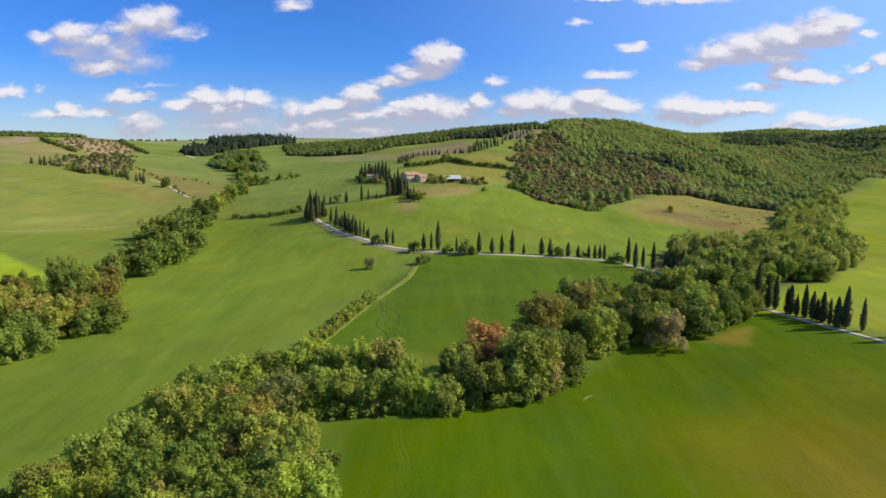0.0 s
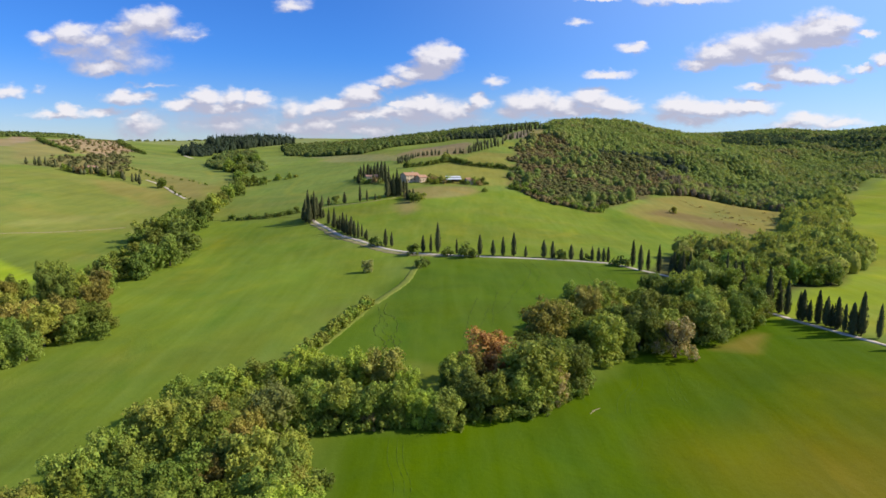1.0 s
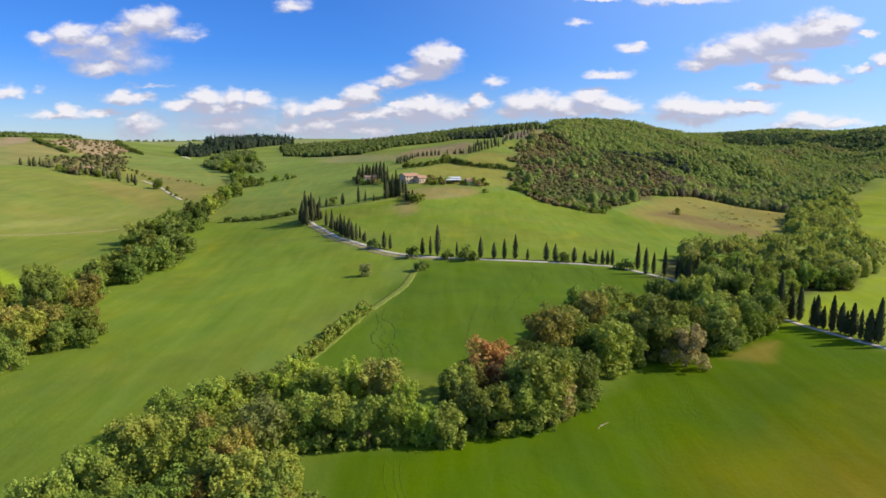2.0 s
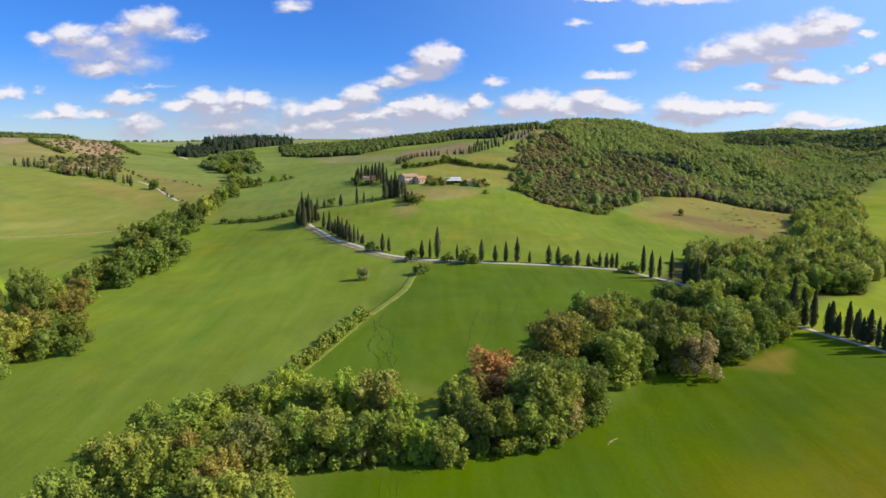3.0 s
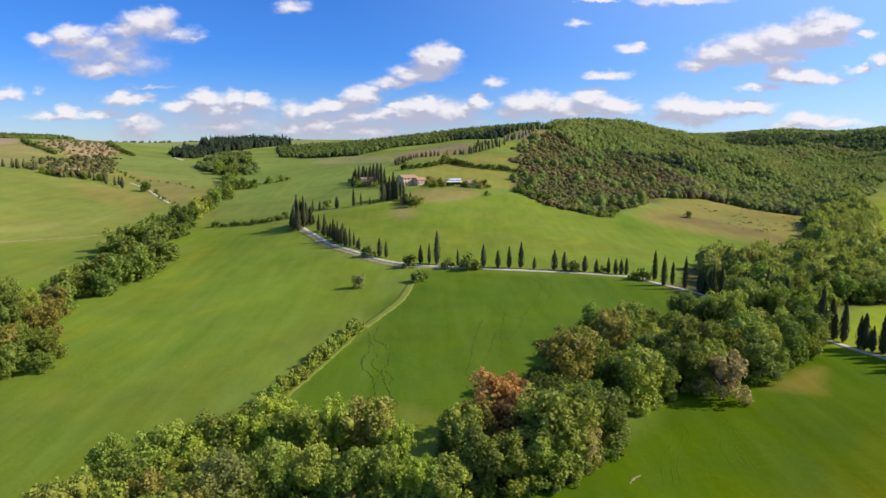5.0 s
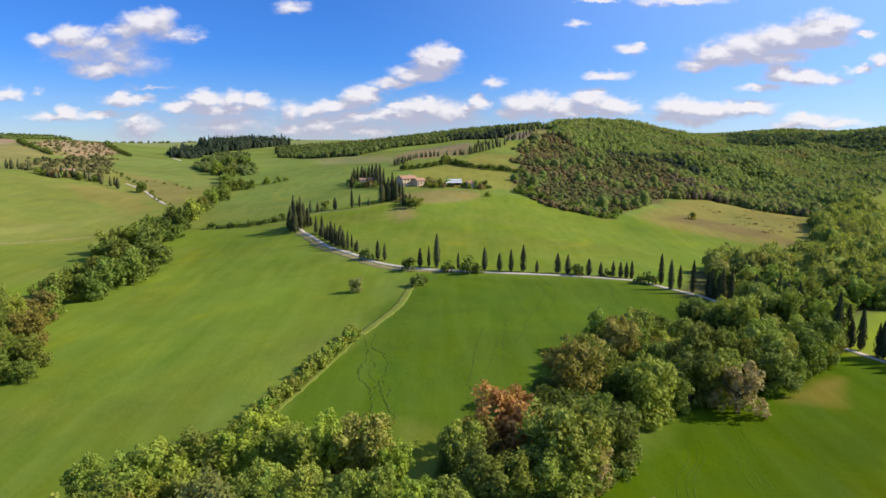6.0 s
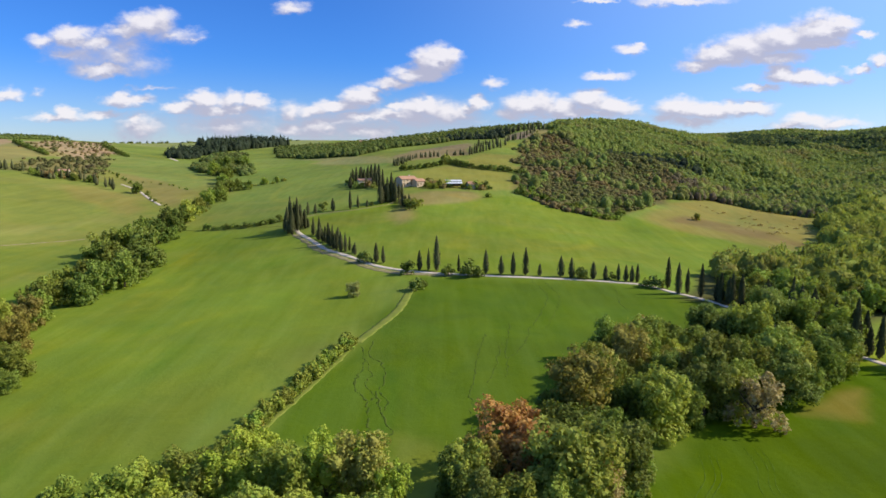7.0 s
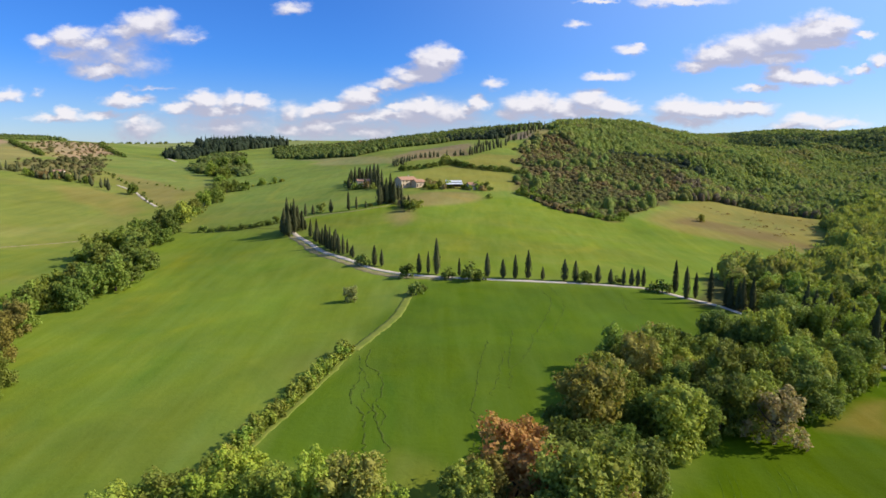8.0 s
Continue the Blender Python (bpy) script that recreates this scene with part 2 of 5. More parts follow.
def leaf_material(name, own=None, spread=0.5, through=0.32):
    """Foliage; the tree's own colour is its object colour, each clump varies."""
    mat, n, shader = material(name)
    info = n.add("ShaderNodeObjectInfo")
    piece = n.add("ShaderNodeNewGeometry").outputs["Random Per Island"]
    where = n.add("ShaderNodeTexCoord").outputs["Object"]
    colour = info.outputs["Color"] if own is None else (*own, 1)
    tone = n.noise(where, 0.25 if own else 0.9, 3).outputs["Fac"]
    value = n.math("ADD", n.math("MULTIPLY", piece, spread), n.math("MULTIPLY", tone, 0.7))
    value = n.math("ADD", value, 1.06 - spread / 2 - 0.35)
    shift = n.add("ShaderNodeHueSaturation", n.math("ADD", n.math("MULTIPLY", n.math("SUBTRACT", piece, 0.5), 0.026), 0.497), 1.0, value, 1.0, colour)
    shader.inputs["Roughness"].default_value = 0.62
    shader.inputs["Specular IOR Level"].default_value = 0.08
    n.put(shader.inputs["Base Color"], shift.outputs[0])
    glow = n.add("ShaderNodeBsdfTranslucent")
    n.put(glow.inputs["Color"], n.mix(1.0, shift.outputs[0], (1.15, 1.15, 0.75, 1), "MULTIPLY"))
    both = n.add("ShaderNodeMixShader", through, shader.outputs[0], glow.outputs[0])
    n.put(mat.node_tree.nodes["Material Output"].inputs["Surface"], both.outputs[0])
    return mat


def woods_material(name, green, dry, dry_share, uneven=1.0):
    """Woods seen from afar: crowns of several greens with drifts of browner trees."""
    mat, n, shader = material(name)
    piece = n.add("ShaderNodeNewGeometry").outputs["Random Per Island"]
    where = n.add("ShaderNodeTexCoord").outputs["Object"]
    drift = n.noise(where, 0.012, 4, 0.6).outputs["Fac"]
    grain = n.noise(where, 0.35, 4, 0.6).outputs["Fac"]
    dryness = n.ramp(n.math("ADD", n.math("MULTIPLY", piece, 0.14), drift), 0.74 - dry_share, 0.94 - dry_share)
    colour = n.mix(dryness, (*green, 1), (*dry, 1))
    value = n.math("ADD", n.math("ADD", n.math("MULTIPLY", piece, 0.5 * uneven), n.math("MULTIPLY", grain, 0.55)), 0.35 - 0.25 * uneven)
    value = n.math("ADD", value, n.math("MULTIPLY", n.noise(where, 0.022, 3, 0.6).outputs["Fac"], 0.85))
    hue = n.math("ADD", n.math("MULTIPLY", n.math("FRACT", n.math("MULTIPLY", piece, 7.3)), 0.04), 0.48)
    shift = n.add("ShaderNodeHueSaturation", hue, 1.0, value, 1.0, colour)
    n.put(shader.inputs["Base Color"], shift.outputs[0])
    shader.inputs["Roughness"].default_value = 0.7
    shader.inputs["Specular IOR Level"].default_value = 0.04
    relief = n.add("ShaderNodeBump")
    relief.inputs["Strength"].default_value, relief.inputs["Distance"].default_value = 0.9, 0.9
    n.put(relief.inputs["Height"], n.noise(where, 0.8, 3, 0.6).outputs["Fac"])
    n.put(shader.inputs["Normal"], relief.outputs[0])
    glow = n.add("ShaderNodeBsdfTranslucent", n.mix(1.0, shift.outputs[0], (1.15, 1.15, 0.7, 1), "MULTIPLY"))
    both = n.add("ShaderNodeMixShader", 0.38, shader.outputs[0], glow.outputs[0])
    n.put(mat.node_tree.nodes["Material Output"].inputs["Surface"], both.outputs[0])
    return mat


def land_material():
    """Crops and pasture: the cover's colour, mottled from patches down to tufts, with drill rows."""
    mat, n, shader = material("fields")
    cover = n.add("ShaderNodeAttribute")
    cover.attribute_name = "cover"
    cover = cover.outputs["Color"]
    where = n.add("ShaderNodeTexCoord").outputs["Object"]
    wide = n.noise(where, 0.011, 5, 0.55, 0.6).outputs["Fac"]
    patch = n.noise(where, 0.06, 5, 0.6, 0.5).outputs["Fac"]
    tuft = n.noise(where, 0.9, 5, 0.7).outputs["Fac"]
    turned = n.add("ShaderNodeMapping", where)
    turned.inputs["Rotation"].default_value = (0, 0, radians(38))
    turned.inputs["Scale"].default_value = (0.22, 0.016, 0.3)
    streak = n.noise(turned.outputs[0], 1.0, 4, 0.6).outputs["Fac"]
    value = n.math("ADD", n.math("MULTIPLY", wide, 0.80), n.math("MULTIPLY", patch, 0.38))
    value = n.math("ADD", value, n.math("ADD", n.math("MULTIPLY", streak, 0.40), n.math("MULTIPLY", tuft, 0.16)))
    value = n.math("ADD", value, 0.12)
    hue = n.math("ADD", n.math("MULTIPLY", n.math("SUBTRACT", wide, patch), 0.03), 0.497)
    sat = n.math("ADD", n.math("MULTIPLY", n.math("SUBTRACT", patch, streak), 0.12), 1.02)
    slope = n.add("ShaderNodeMapping", where)
    slope.inputs["Rotation"].default_value = (0, 0, radians(24))
    slope.inputs["Scale"].default_value = (0.006, 0.020, 0.01)
    band = n.noise(slope.outputs[0], 1.0, 5, 0.55, 0.8).outputs["Fac"]
    thin = n.math("MULTIPLY", n.ramp(n.math("ADD", band, n.math("MULTIPLY", n.math("SUBTRACT", patch, 0.5), 0.35)), 0.44, 0.68), 0.55)
    thin = n.math("MULTIPLY", thin, n.ramp(n.add("ShaderNodeSeparateColor", cover).outputs[0], 0.11, 0.17))
    worn = n.mix(thin, cover, n.mix(0.5, cover, (0.235, 0.195, 0.062, 1)))
    drift = n.add("ShaderNodeMapping", where)
    drift.inputs["Rotation"].default_value = (0, 0, radians(-30))
    drift.inputs["Scale"].default_value = (0.017, 0.007, 0.01)
    crop = n.noise(drift.outputs[0], 1.0, 6, 0.6, 1.6).outputs["Fac"]
    lush = n.mix(n.math("MULTIPLY", n.ramp(crop, 0.53, 0.72), 0.8), worn, n.mix(1.0, worn, (1.30, 1.12, 0.95, 1), "MULTIPLY"))
    lush = n.mix(n.math("MULTIPLY", n.ramp(crop, 0.47, 0.30), 0.8), lush, n.mix(1.0, worn, (0.74, 0.88, 0.85, 1), "MULTIPLY"))
    shift = n.add("ShaderNodeHueSaturation", hue, sat, value, 1.0, lush)
    n.put(shader.inputs["Base Color"], shift.outputs[0])
    shader.inputs["Roughness"].default_value = 0.9
    shader.inputs["Specular IOR Level"].default_value = 0.03
    relief = n.add("ShaderNodeBump")
    relief.inputs["Strength"].default_value, relief.inputs["Distance"].default_value = 0.35, 0.3
    n.put(relief.inputs["Height"], n.math("ADD", tuft, n.math("MULTIPLY", patch, 3.0)))
    n.put(shader.inputs["Normal"], relief.outputs[0])
    return mat


LEAF = leaf_material("broad leaves", None, 0.24)
NEEDLE = leaf_material("cypress needles", None, 0.5, 0.08)
FAR_WOOD = woods_material("far woods", (0.200, 0.244, 0.060), (0.245, 0.225, 0.074), 0.18, 0.4)
RIDGE_WOOD = woods_material("ridge woods", (0.128, 0.160, 0.042), (0.160, 0.145, 0.052), 0.12)
VALLEY_GREEN = woods_material("valley woods", (0.255, 0.285, 0.056), (0.290, 0.260, 0.068), 0.16, 0.5)
SCRUB = woods_material("dry scrub", (0.160, 0.160, 0.054), (0.200, 0.150, 0.064), 0.26, 0.3)
GROVE = woods_material("olive grove", (0.142, 0.142, 0.050), (0.160, 0.128, 0.060), 0.15, 0.6)
DARK_GREEN = woods_material("dark oaks", (0.060, 0.088, 0.036), (0.078, 0.090, 0.036), 0.1, 0.6)
TWIGGY = woods_material("half-bare trees", (0.130, 0.122, 0.056), (0.165, 0.135, 0.080), 0.25, 0.6)
PINE = woods_material("dark pines", (0.050, 0.066, 0.038), (0.060, 0.070, 0.038), 0.0, 0.7)
LAND = land_material()
GRAVEL = surface("pale gravel", (0.40, 0.33, 0.25), (0.58, 0.50, 0.40), 0.35, 0.95, 0.4)
RILL_GREEN = surface("dark olive green", (0.034, 0.066, 0.005), (0.085, 0.110, 0.014), 0.8, 0.95, 0.6)
MOWN = surface("dry mown grass", (0.130, 0.165, 0.022), (0.195, 0.205, 0.040), 0.3, 0.95, 0.6)
BANK = surface("earthy bank", (0.17, 0.155, 0.055), (0.30, 0.245, 0.13), 0.5, 0.95, 0.6)
BARK = surface("bark", (0.06, 0.045, 0.03), (0.14, 0.11, 0.08), 2.0, 0.9, 0.8)
PLASTER = surface("warm plaster", (0.50, 0.38, 0.25), (0.63, 0.50, 0.35), 0.6, 0.9, 0.2)
STONE = surface("pale stone wall", (0.42, 0.36, 0.28), (0.60, 0.53, 0.42), 1.2, 0.9, 0.5)
ROOF_TILE = surface("terracotta tiles", (0.32, 0.17, 0.10), (0.44, 0.26, 0.17), 1.1, 0.85, 0.5)
SHEET_ROOF = surface("white sheet roofing", (0.50, 0.51, 0.52), (0.66, 0.66, 0.66), 0.4, 0.5, 0.1)
DARK_WOOD = surface("dark timber", (0.05, 0.035, 0.025), (0.10, 0.07, 0.05), 3.0, 0.8, 0.4)
GLASS = surface("dark window glass", (0.02, 0.022, 0.025), (0.03, 0.033, 0.036), 1.0, 0.12, 0.0)
SHUTTER = surface("brown shutters", (0.10, 0.06, 0.04), (0.16, 0.10, 0.07), 4.0, 0.7, 0.2)


# ---------------- mesh helpers ----------------
def mesh_of(name, verts, faces, mat, smooth=False):
    """A mesh from arrays: triangles or quads in one array, or a list of faces."""
    me = bpy.data.meshes.new(name)
    me.from_pydata(np.asarray(verts, float).tolist(), [], faces.tolist() if isinstance(faces, np.ndarray) else faces)
    me.materials.append(mat)
    if smooth:
        me.polygons.foreach_set("use_smooth", np.ones(len(me.polygons), bool))
    me.update()
    return me


def join(pieces):
    """One pair of vertices and faces out of several."""
    verts, faces, base = [], [], 0
    for v, f in pieces:
        verts.append(np.asarray(v, float))
        faces += [[i + base for i in face] for face in (f.tolist() if isinstance(f, np.ndarray) else f)]
        base += len(v)
    return np.concatenate(verts), faces


def part(name, bm, mat, parent, label=""):
    me = bpy.data.meshes.new(name)
    bm.to_mesh(me)
    bm.free()
    me.materials.append(mat)
    ob = new(name, me)
    ob.parent = parent
    return tagged(ob, label)


@lru_cache(None)
def ball(level):
    bm = bmesh.new()
    bmesh.ops.create_icosphere(bm, subdivisions=level, radius=1.0)
    verts = np.array([v.co[:] for v in bm.verts])
    faces = np.array([[v.index for v in f.verts] for f in bm.faces])
    bm.free()
    return verts, faces


def cards(rng, points, normals, size, tilt=0.7, sides=4):
    """Small bent leaf clumps at points, facing roughly along normals."""
    n = len(points)
    out = normals + rng.normal(0, tilt, (n, 3))
    out /= np.linalg.norm(out, axis=1)[:, None]
    side = np.cross(out, rng.normal(0, 0.8, (n, 3)) + (0, 0, 1.0))
    side /= np.linalg.norm(side, axis=1)[:, None]
    up = np.cross(out, side)
    s = size * rng.uniform(0.6, 1.35, (n, 1))
    a, b = side * s * rng.uniform(0.55, 0.9, (n, 1)), up * s * rng.uniform(0.8, 1.5, (n, 1))
    lift = out * s * 0.35
    corners = [points - a + 0.2 * b, points - 0.15 * a - b + lift * 0.4, points + a - 0.1 * b, points + 0.2 * a + b + lift]
    if sides == 3:
        corners = [points - a - 0.5 * b, points + a - 0.6 * b + lift * 0.5, points + b]
    verts = np.stack(corners, 1).reshape(-1, 3)
    faces = np.arange(sides * n).reshape(-1, sides)
    return verts, faces


def bumpy(verts, rng, amount, freq):
    shift = Vector(rng.uniform(-50, 50, 3))
    k = np.array([noise.noise(Vector(v) * freq + shift) for v in verts])
    return verts * (1 + amount * k)[:, None]


def crown_mesh(name, seed, lobes, leaves, size, tall=1.0, sparse=0.0, spread=0.72):
    """A crown of radius about 1 that rests at z = 0: a few boughs, each a cluster of leafy tufts round a core."""
    rng = np.random.default_rng(seed)
    boughs = 6 + lobes // 8
    way = rng.normal(0, 1, (boughs, 3))
    way[:, 2] = way[:, 2] * 0.8 + 0.1
    way /= np.linalg.norm(way, axis=1)[:, None]
    hub = way * spread * rng.uniform(0.45, 0.85, (boughs, 1))
    reach = rng.uniform(0.28, 0.5, boughs)
    pick = rng.integers(0, boughs, lobes)
    d = rng.normal(0, 1, (lobes, 3))
    d[:, 2] += 0.25
    d /= np.linalg.norm(d, axis=1)[:, None]
    centres = hub[pick] + d * reach[pick][:, None] * rng.uniform(0.75, 1.1, (lobes, 1))
    radii = rng.uniform(0.09, 0.22, lobes) * (1.35 if lobes < 30 else 1.0)
    centres = centres * (1, 1, 0.95 * tall) + (0, 0, 0.98 * tall)
    skirt = rng.uniform(0, 1, lobes) < 0.24
    around = rng.uniform(0, 6.283, lobes)
    low = np.stack([0.68 * np.cos(around), 0.68 * np.sin(around), rng.uniform(0.15, 0.55, lobes)], 1)
    centres[skirt] = low[skirt]
    centres[:, 2] = np.maximum(centres[:, 2], radii * 0.9)
    pieces = []
    if sparse < 0.5:
        v, f = ball(1)
        for c, r in [((0, 0, -0.2), 0.6), *zip(hub, reach)][:9]:
            pieces.append((bumpy(v, rng, 0.4, 2.2) * r * 0.56 * (1 - sparse) * (1, 1, tall) + np.array(c) * (1, 1, tall) + (0, 0, 0.98 * tall), f))
    points, normals = [], []
    while sum(map(len, points)) < leaves:
        k = rng.choice(lobes, 400, p=radii**2 / (radii**2).sum())
        d = rng.normal(0, 1, (400, 3))
        d[:, 2] += 0.2
        d /= np.linalg.norm(d, axis=1)[:, None]
        p = centres[k] + d * radii[k][:, None] * rng.uniform(0.7, 1.12, (400, 1)) * (1, 1, 1.25)
        on_bough = rng.uniform(0, 1, 400) < 0.20
        h = rng.integers(0, boughs, 400)
        p[on_bough] = (hub[h] * (1, 1, 0.95 * tall) + (0, 0, 0.98 * tall) + d * reach[h][:, None] * rng.uniform(0.62, 1.0, (400, 1)))[on_bough]
        keep = p[:, 2] > 0.04
        points.append(p[keep])
        normals.append(d[keep])
    points, normals = np.concatenate(points)[:leaves], np.concatenate(normals)[:leaves]
    pieces.append(cards(rng, points, normals + (0, 0, 0.4), size, 0.7, 3))
    verts, faces = join(pieces)
    wide, high = np.percentile(np.hypot(verts[:, 0], verts[:, 1]), 97), np.percentile(verts[:, 2], 99)
    return mesh_of(name, verts * (1.0 / wide, 1.0 / wide, 1.9 * tall / high), faces, LEAF, True)


def limb(rng, start, end, r0, r1, sides=6, steps=4):
    start, end = np.array(start, float), np.array(end, float)
    ring = np.linspace(0, 2 * np.pi, sides, endpoint=False)
    verts, faces = [], []
    for k in range(steps + 1):
        s = k / steps
        c = start + (end - start) * s + rng.normal(0, 0.03, 3) * (0 < k < steps) * np.linalg.norm(end - start)
        r = r0 + (r1 - r0) * s
        verts.append(np.stack([c[0] + r * np.cos(ring), c[1] + r * np.sin(ring), np.full(sides, c[2])], 1))
    for k in range(steps):
        for i in range(sides):
            j = (i + 1) % sides
            faces.append([k * sides + i, k * sides + j, (k + 1) * sides + j, (k + 1) * sides + i])
    return np.concatenate(verts), faces


def trunk_mesh(seed, tall=1.0, limbs=5):
    rng = np.random.default_rng(seed)
    pieces = [limb(rng, (0, 0, -0.25), (rng.normal(0, 0.05), rng.normal(0, 0.05), 0.75 * tall), 0.085, 0.05)]
    for k in range(limbs):
        a = k * 1.26 + rng.uniform(0, 0.6)
        z = rng.uniform(0.28, 0.6) * tall
        pieces.append(limb(rng, (0, 0, z), (0.55 * math.cos(a), 0.55 * math.sin(a), z + rng.uniform(0.35, 0.75) * tall), 0.045, 0.012, 5, 3))
    return mesh_of("trunk", *join(pieces), BARK, True)


def tree_kind(name, label, crown, trunk, category="tree"):
    root = tagged(new(name), label, category)
    for title, me in (("trunk", trunk), ("crown", crown)):
        ob = new(title, me)
        ob.parent = root
    return root


def spot(x, y, turn, size, stretch=1.0, sink=0.0):
    return Matrix.Translation((x, y, ground_z(x, y) - sink)) @ Matrix.Rotation(turn, 4, "Z") @ Matrix.Diagonal((size, size, size * stretch, 1))


def plant(kind, x, y, size, colour, rng, stretch=1.0, label="", group=""):
    ob = copy_thing(kind, spot(x, y, rng.uniform(0, 6.28), size, stretch, 0.15))
    jitter = rng.uniform(0.62, 1.2)
    for child in ob.children:
        if child.name.split(".")[0] == "crown":
            child.color = (*[c * jitter * rng.uniform(0.93, 1.07) for c in colour], 1)
    return tagged(ob, label, "", group)


def remove_thing(ob):
    for o in (*ob.children_recursive, ob):
        bpy.data.objects.remove(o)


# ---------------- ground ----------------
def inside(poly, x, y):
    hit = np.zeros(x.shape, bool)
    for (ax, ay), (bx, by) in zip(poly, poly[1:] + poly[:1]):
        cross = (ay > y) != (by > y)
        with np.errstate(divide="ignore", invalid="ignore"):
            hit ^= cross & (x < (bx - ax) * (y - ay) / (by - ay) + ax)
    return hit


def edge_distance(poly, x, y):
    best = np.full(x.shape, 1e9)
    for (ax, ay), (bx, by) in zip(poly, poly[1:] + poly[:1]):
        dx, dy = bx - ax, by - ay
        s = np.clip(((x - ax) * dx + (y - ay) * dy) / (dx * dx + dy * dy + 1e-9), 0, 1)
        best = np.minimum(best, np.hypot(x - ax - s * dx, y - ay - s * dy))
    return best


VALLEY_WOOD = [(88, 262), (111, 304), (149, 331), (177, 330), (219, 388), (270, 469), (376, 576), (350, 520), (252, 377), (209, 295), (159, 245), (144, 240), (123, 224), (107, 241)]
VALLEY_NEAR = [(104, 262), (114, 288), (140, 280), (170, 256), (159, 245), (144, 240), (126, 226), (112, 241)]
VALLEY_FAR = [(112, 291), (118, 304), (149, 331), (177, 330), (219, 388), (270, 469), (376, 576), (350, 520), (252, 377), (209, 295), (172, 259), (140, 284)]
HILL_WOOD = [(58, 493), (80, 472), (109, 443), (142, 484), (194, 557), (261, 588), (291, 510), (380, 574), (469, 681), (640, 830), (1700, 2000), (1500, 2500), (700, 2300), (380, 1700), (245, 1300), (156, 988), (100, 793), (72, 599)]
DRY_SLOPE = [(58, 493), (80, 472), (109, 443), (142, 484), (194, 557), (252, 637), (287, 766), (221, 788), (150, 898), (100, 793), (72, 599)]
MID_STRIP = [(-230, 946), (-110, 836), (-69, 917), (8, 941), (97, 1050), (200, 1250), (120, 1320), (26, 1400), (-93, 1300), (-183, 1300), (-274, 1250), (-323, 1250)]
PINE_GROVE = [(-395, 1120), (-392, 1339), (-355, 1487), (-400, 1560), (-500, 1500), (-470, 1250), (-430, 1120)]
LOW_GROVE = [(-386, 902), (-356, 905), (-383, 1063), (-395, 1130), (-450, 1130), (-430, 1020)]
GREEN_PATCH = [(-235, 750), (-282, 940), (-248, 965), (-196, 895), (-196, 800), (-212, 775)]
LEFT_FARM = [(-362, 578), (-340, 574), (-316, 584), (-305, 590), (-312, 604), (-340, 600), (-366, 596)]
STONY_SLOPE = [(-577, 907), (-620, 1050), (-624, 1186), (-520, 1010), (-439, 880), (-401, 740), (-437, 732), (-512, 798)]
OLIVE_GROVE = [(-398, 587), (-359, 589), (-326, 610), (-340, 666), (-393, 786), (-416, 756), (-416, 676), (-402, 627)]
MID_WOOD = [(-294, 778), (-345, 971), (-344, 1086), (-280, 946), (-241, 769), (-235, 692), (-262, 724)]
TAN_FIELD = [(135, 459), (199, 554), (265, 596), (291, 510), (219, 395), (200, 374), (177, 412), (146, 439)]

FAR_RIDGE = [(815, 1749), (773, 1570), (835, 1605), (810, 1459), (891, 1528), (985, 1611), (1152, 1907), (979, 2114)]
FAR_CREST = [(995, 1652), (961, 1507), (1016, 1507), (1010, 1388), (1285, 1757), (1126, 1864)]
TWIG_EDGE = [(238, 664), (304, 717), (336, 691), (342, 624), (334, 565), (292, 497), (284, 523), (278, 575), (243, 566), (208, 570)]
HILLTOP = [(104, 880), (150, 890), (176, 960), (182, 1060), (140, 1060), (96, 1000)]

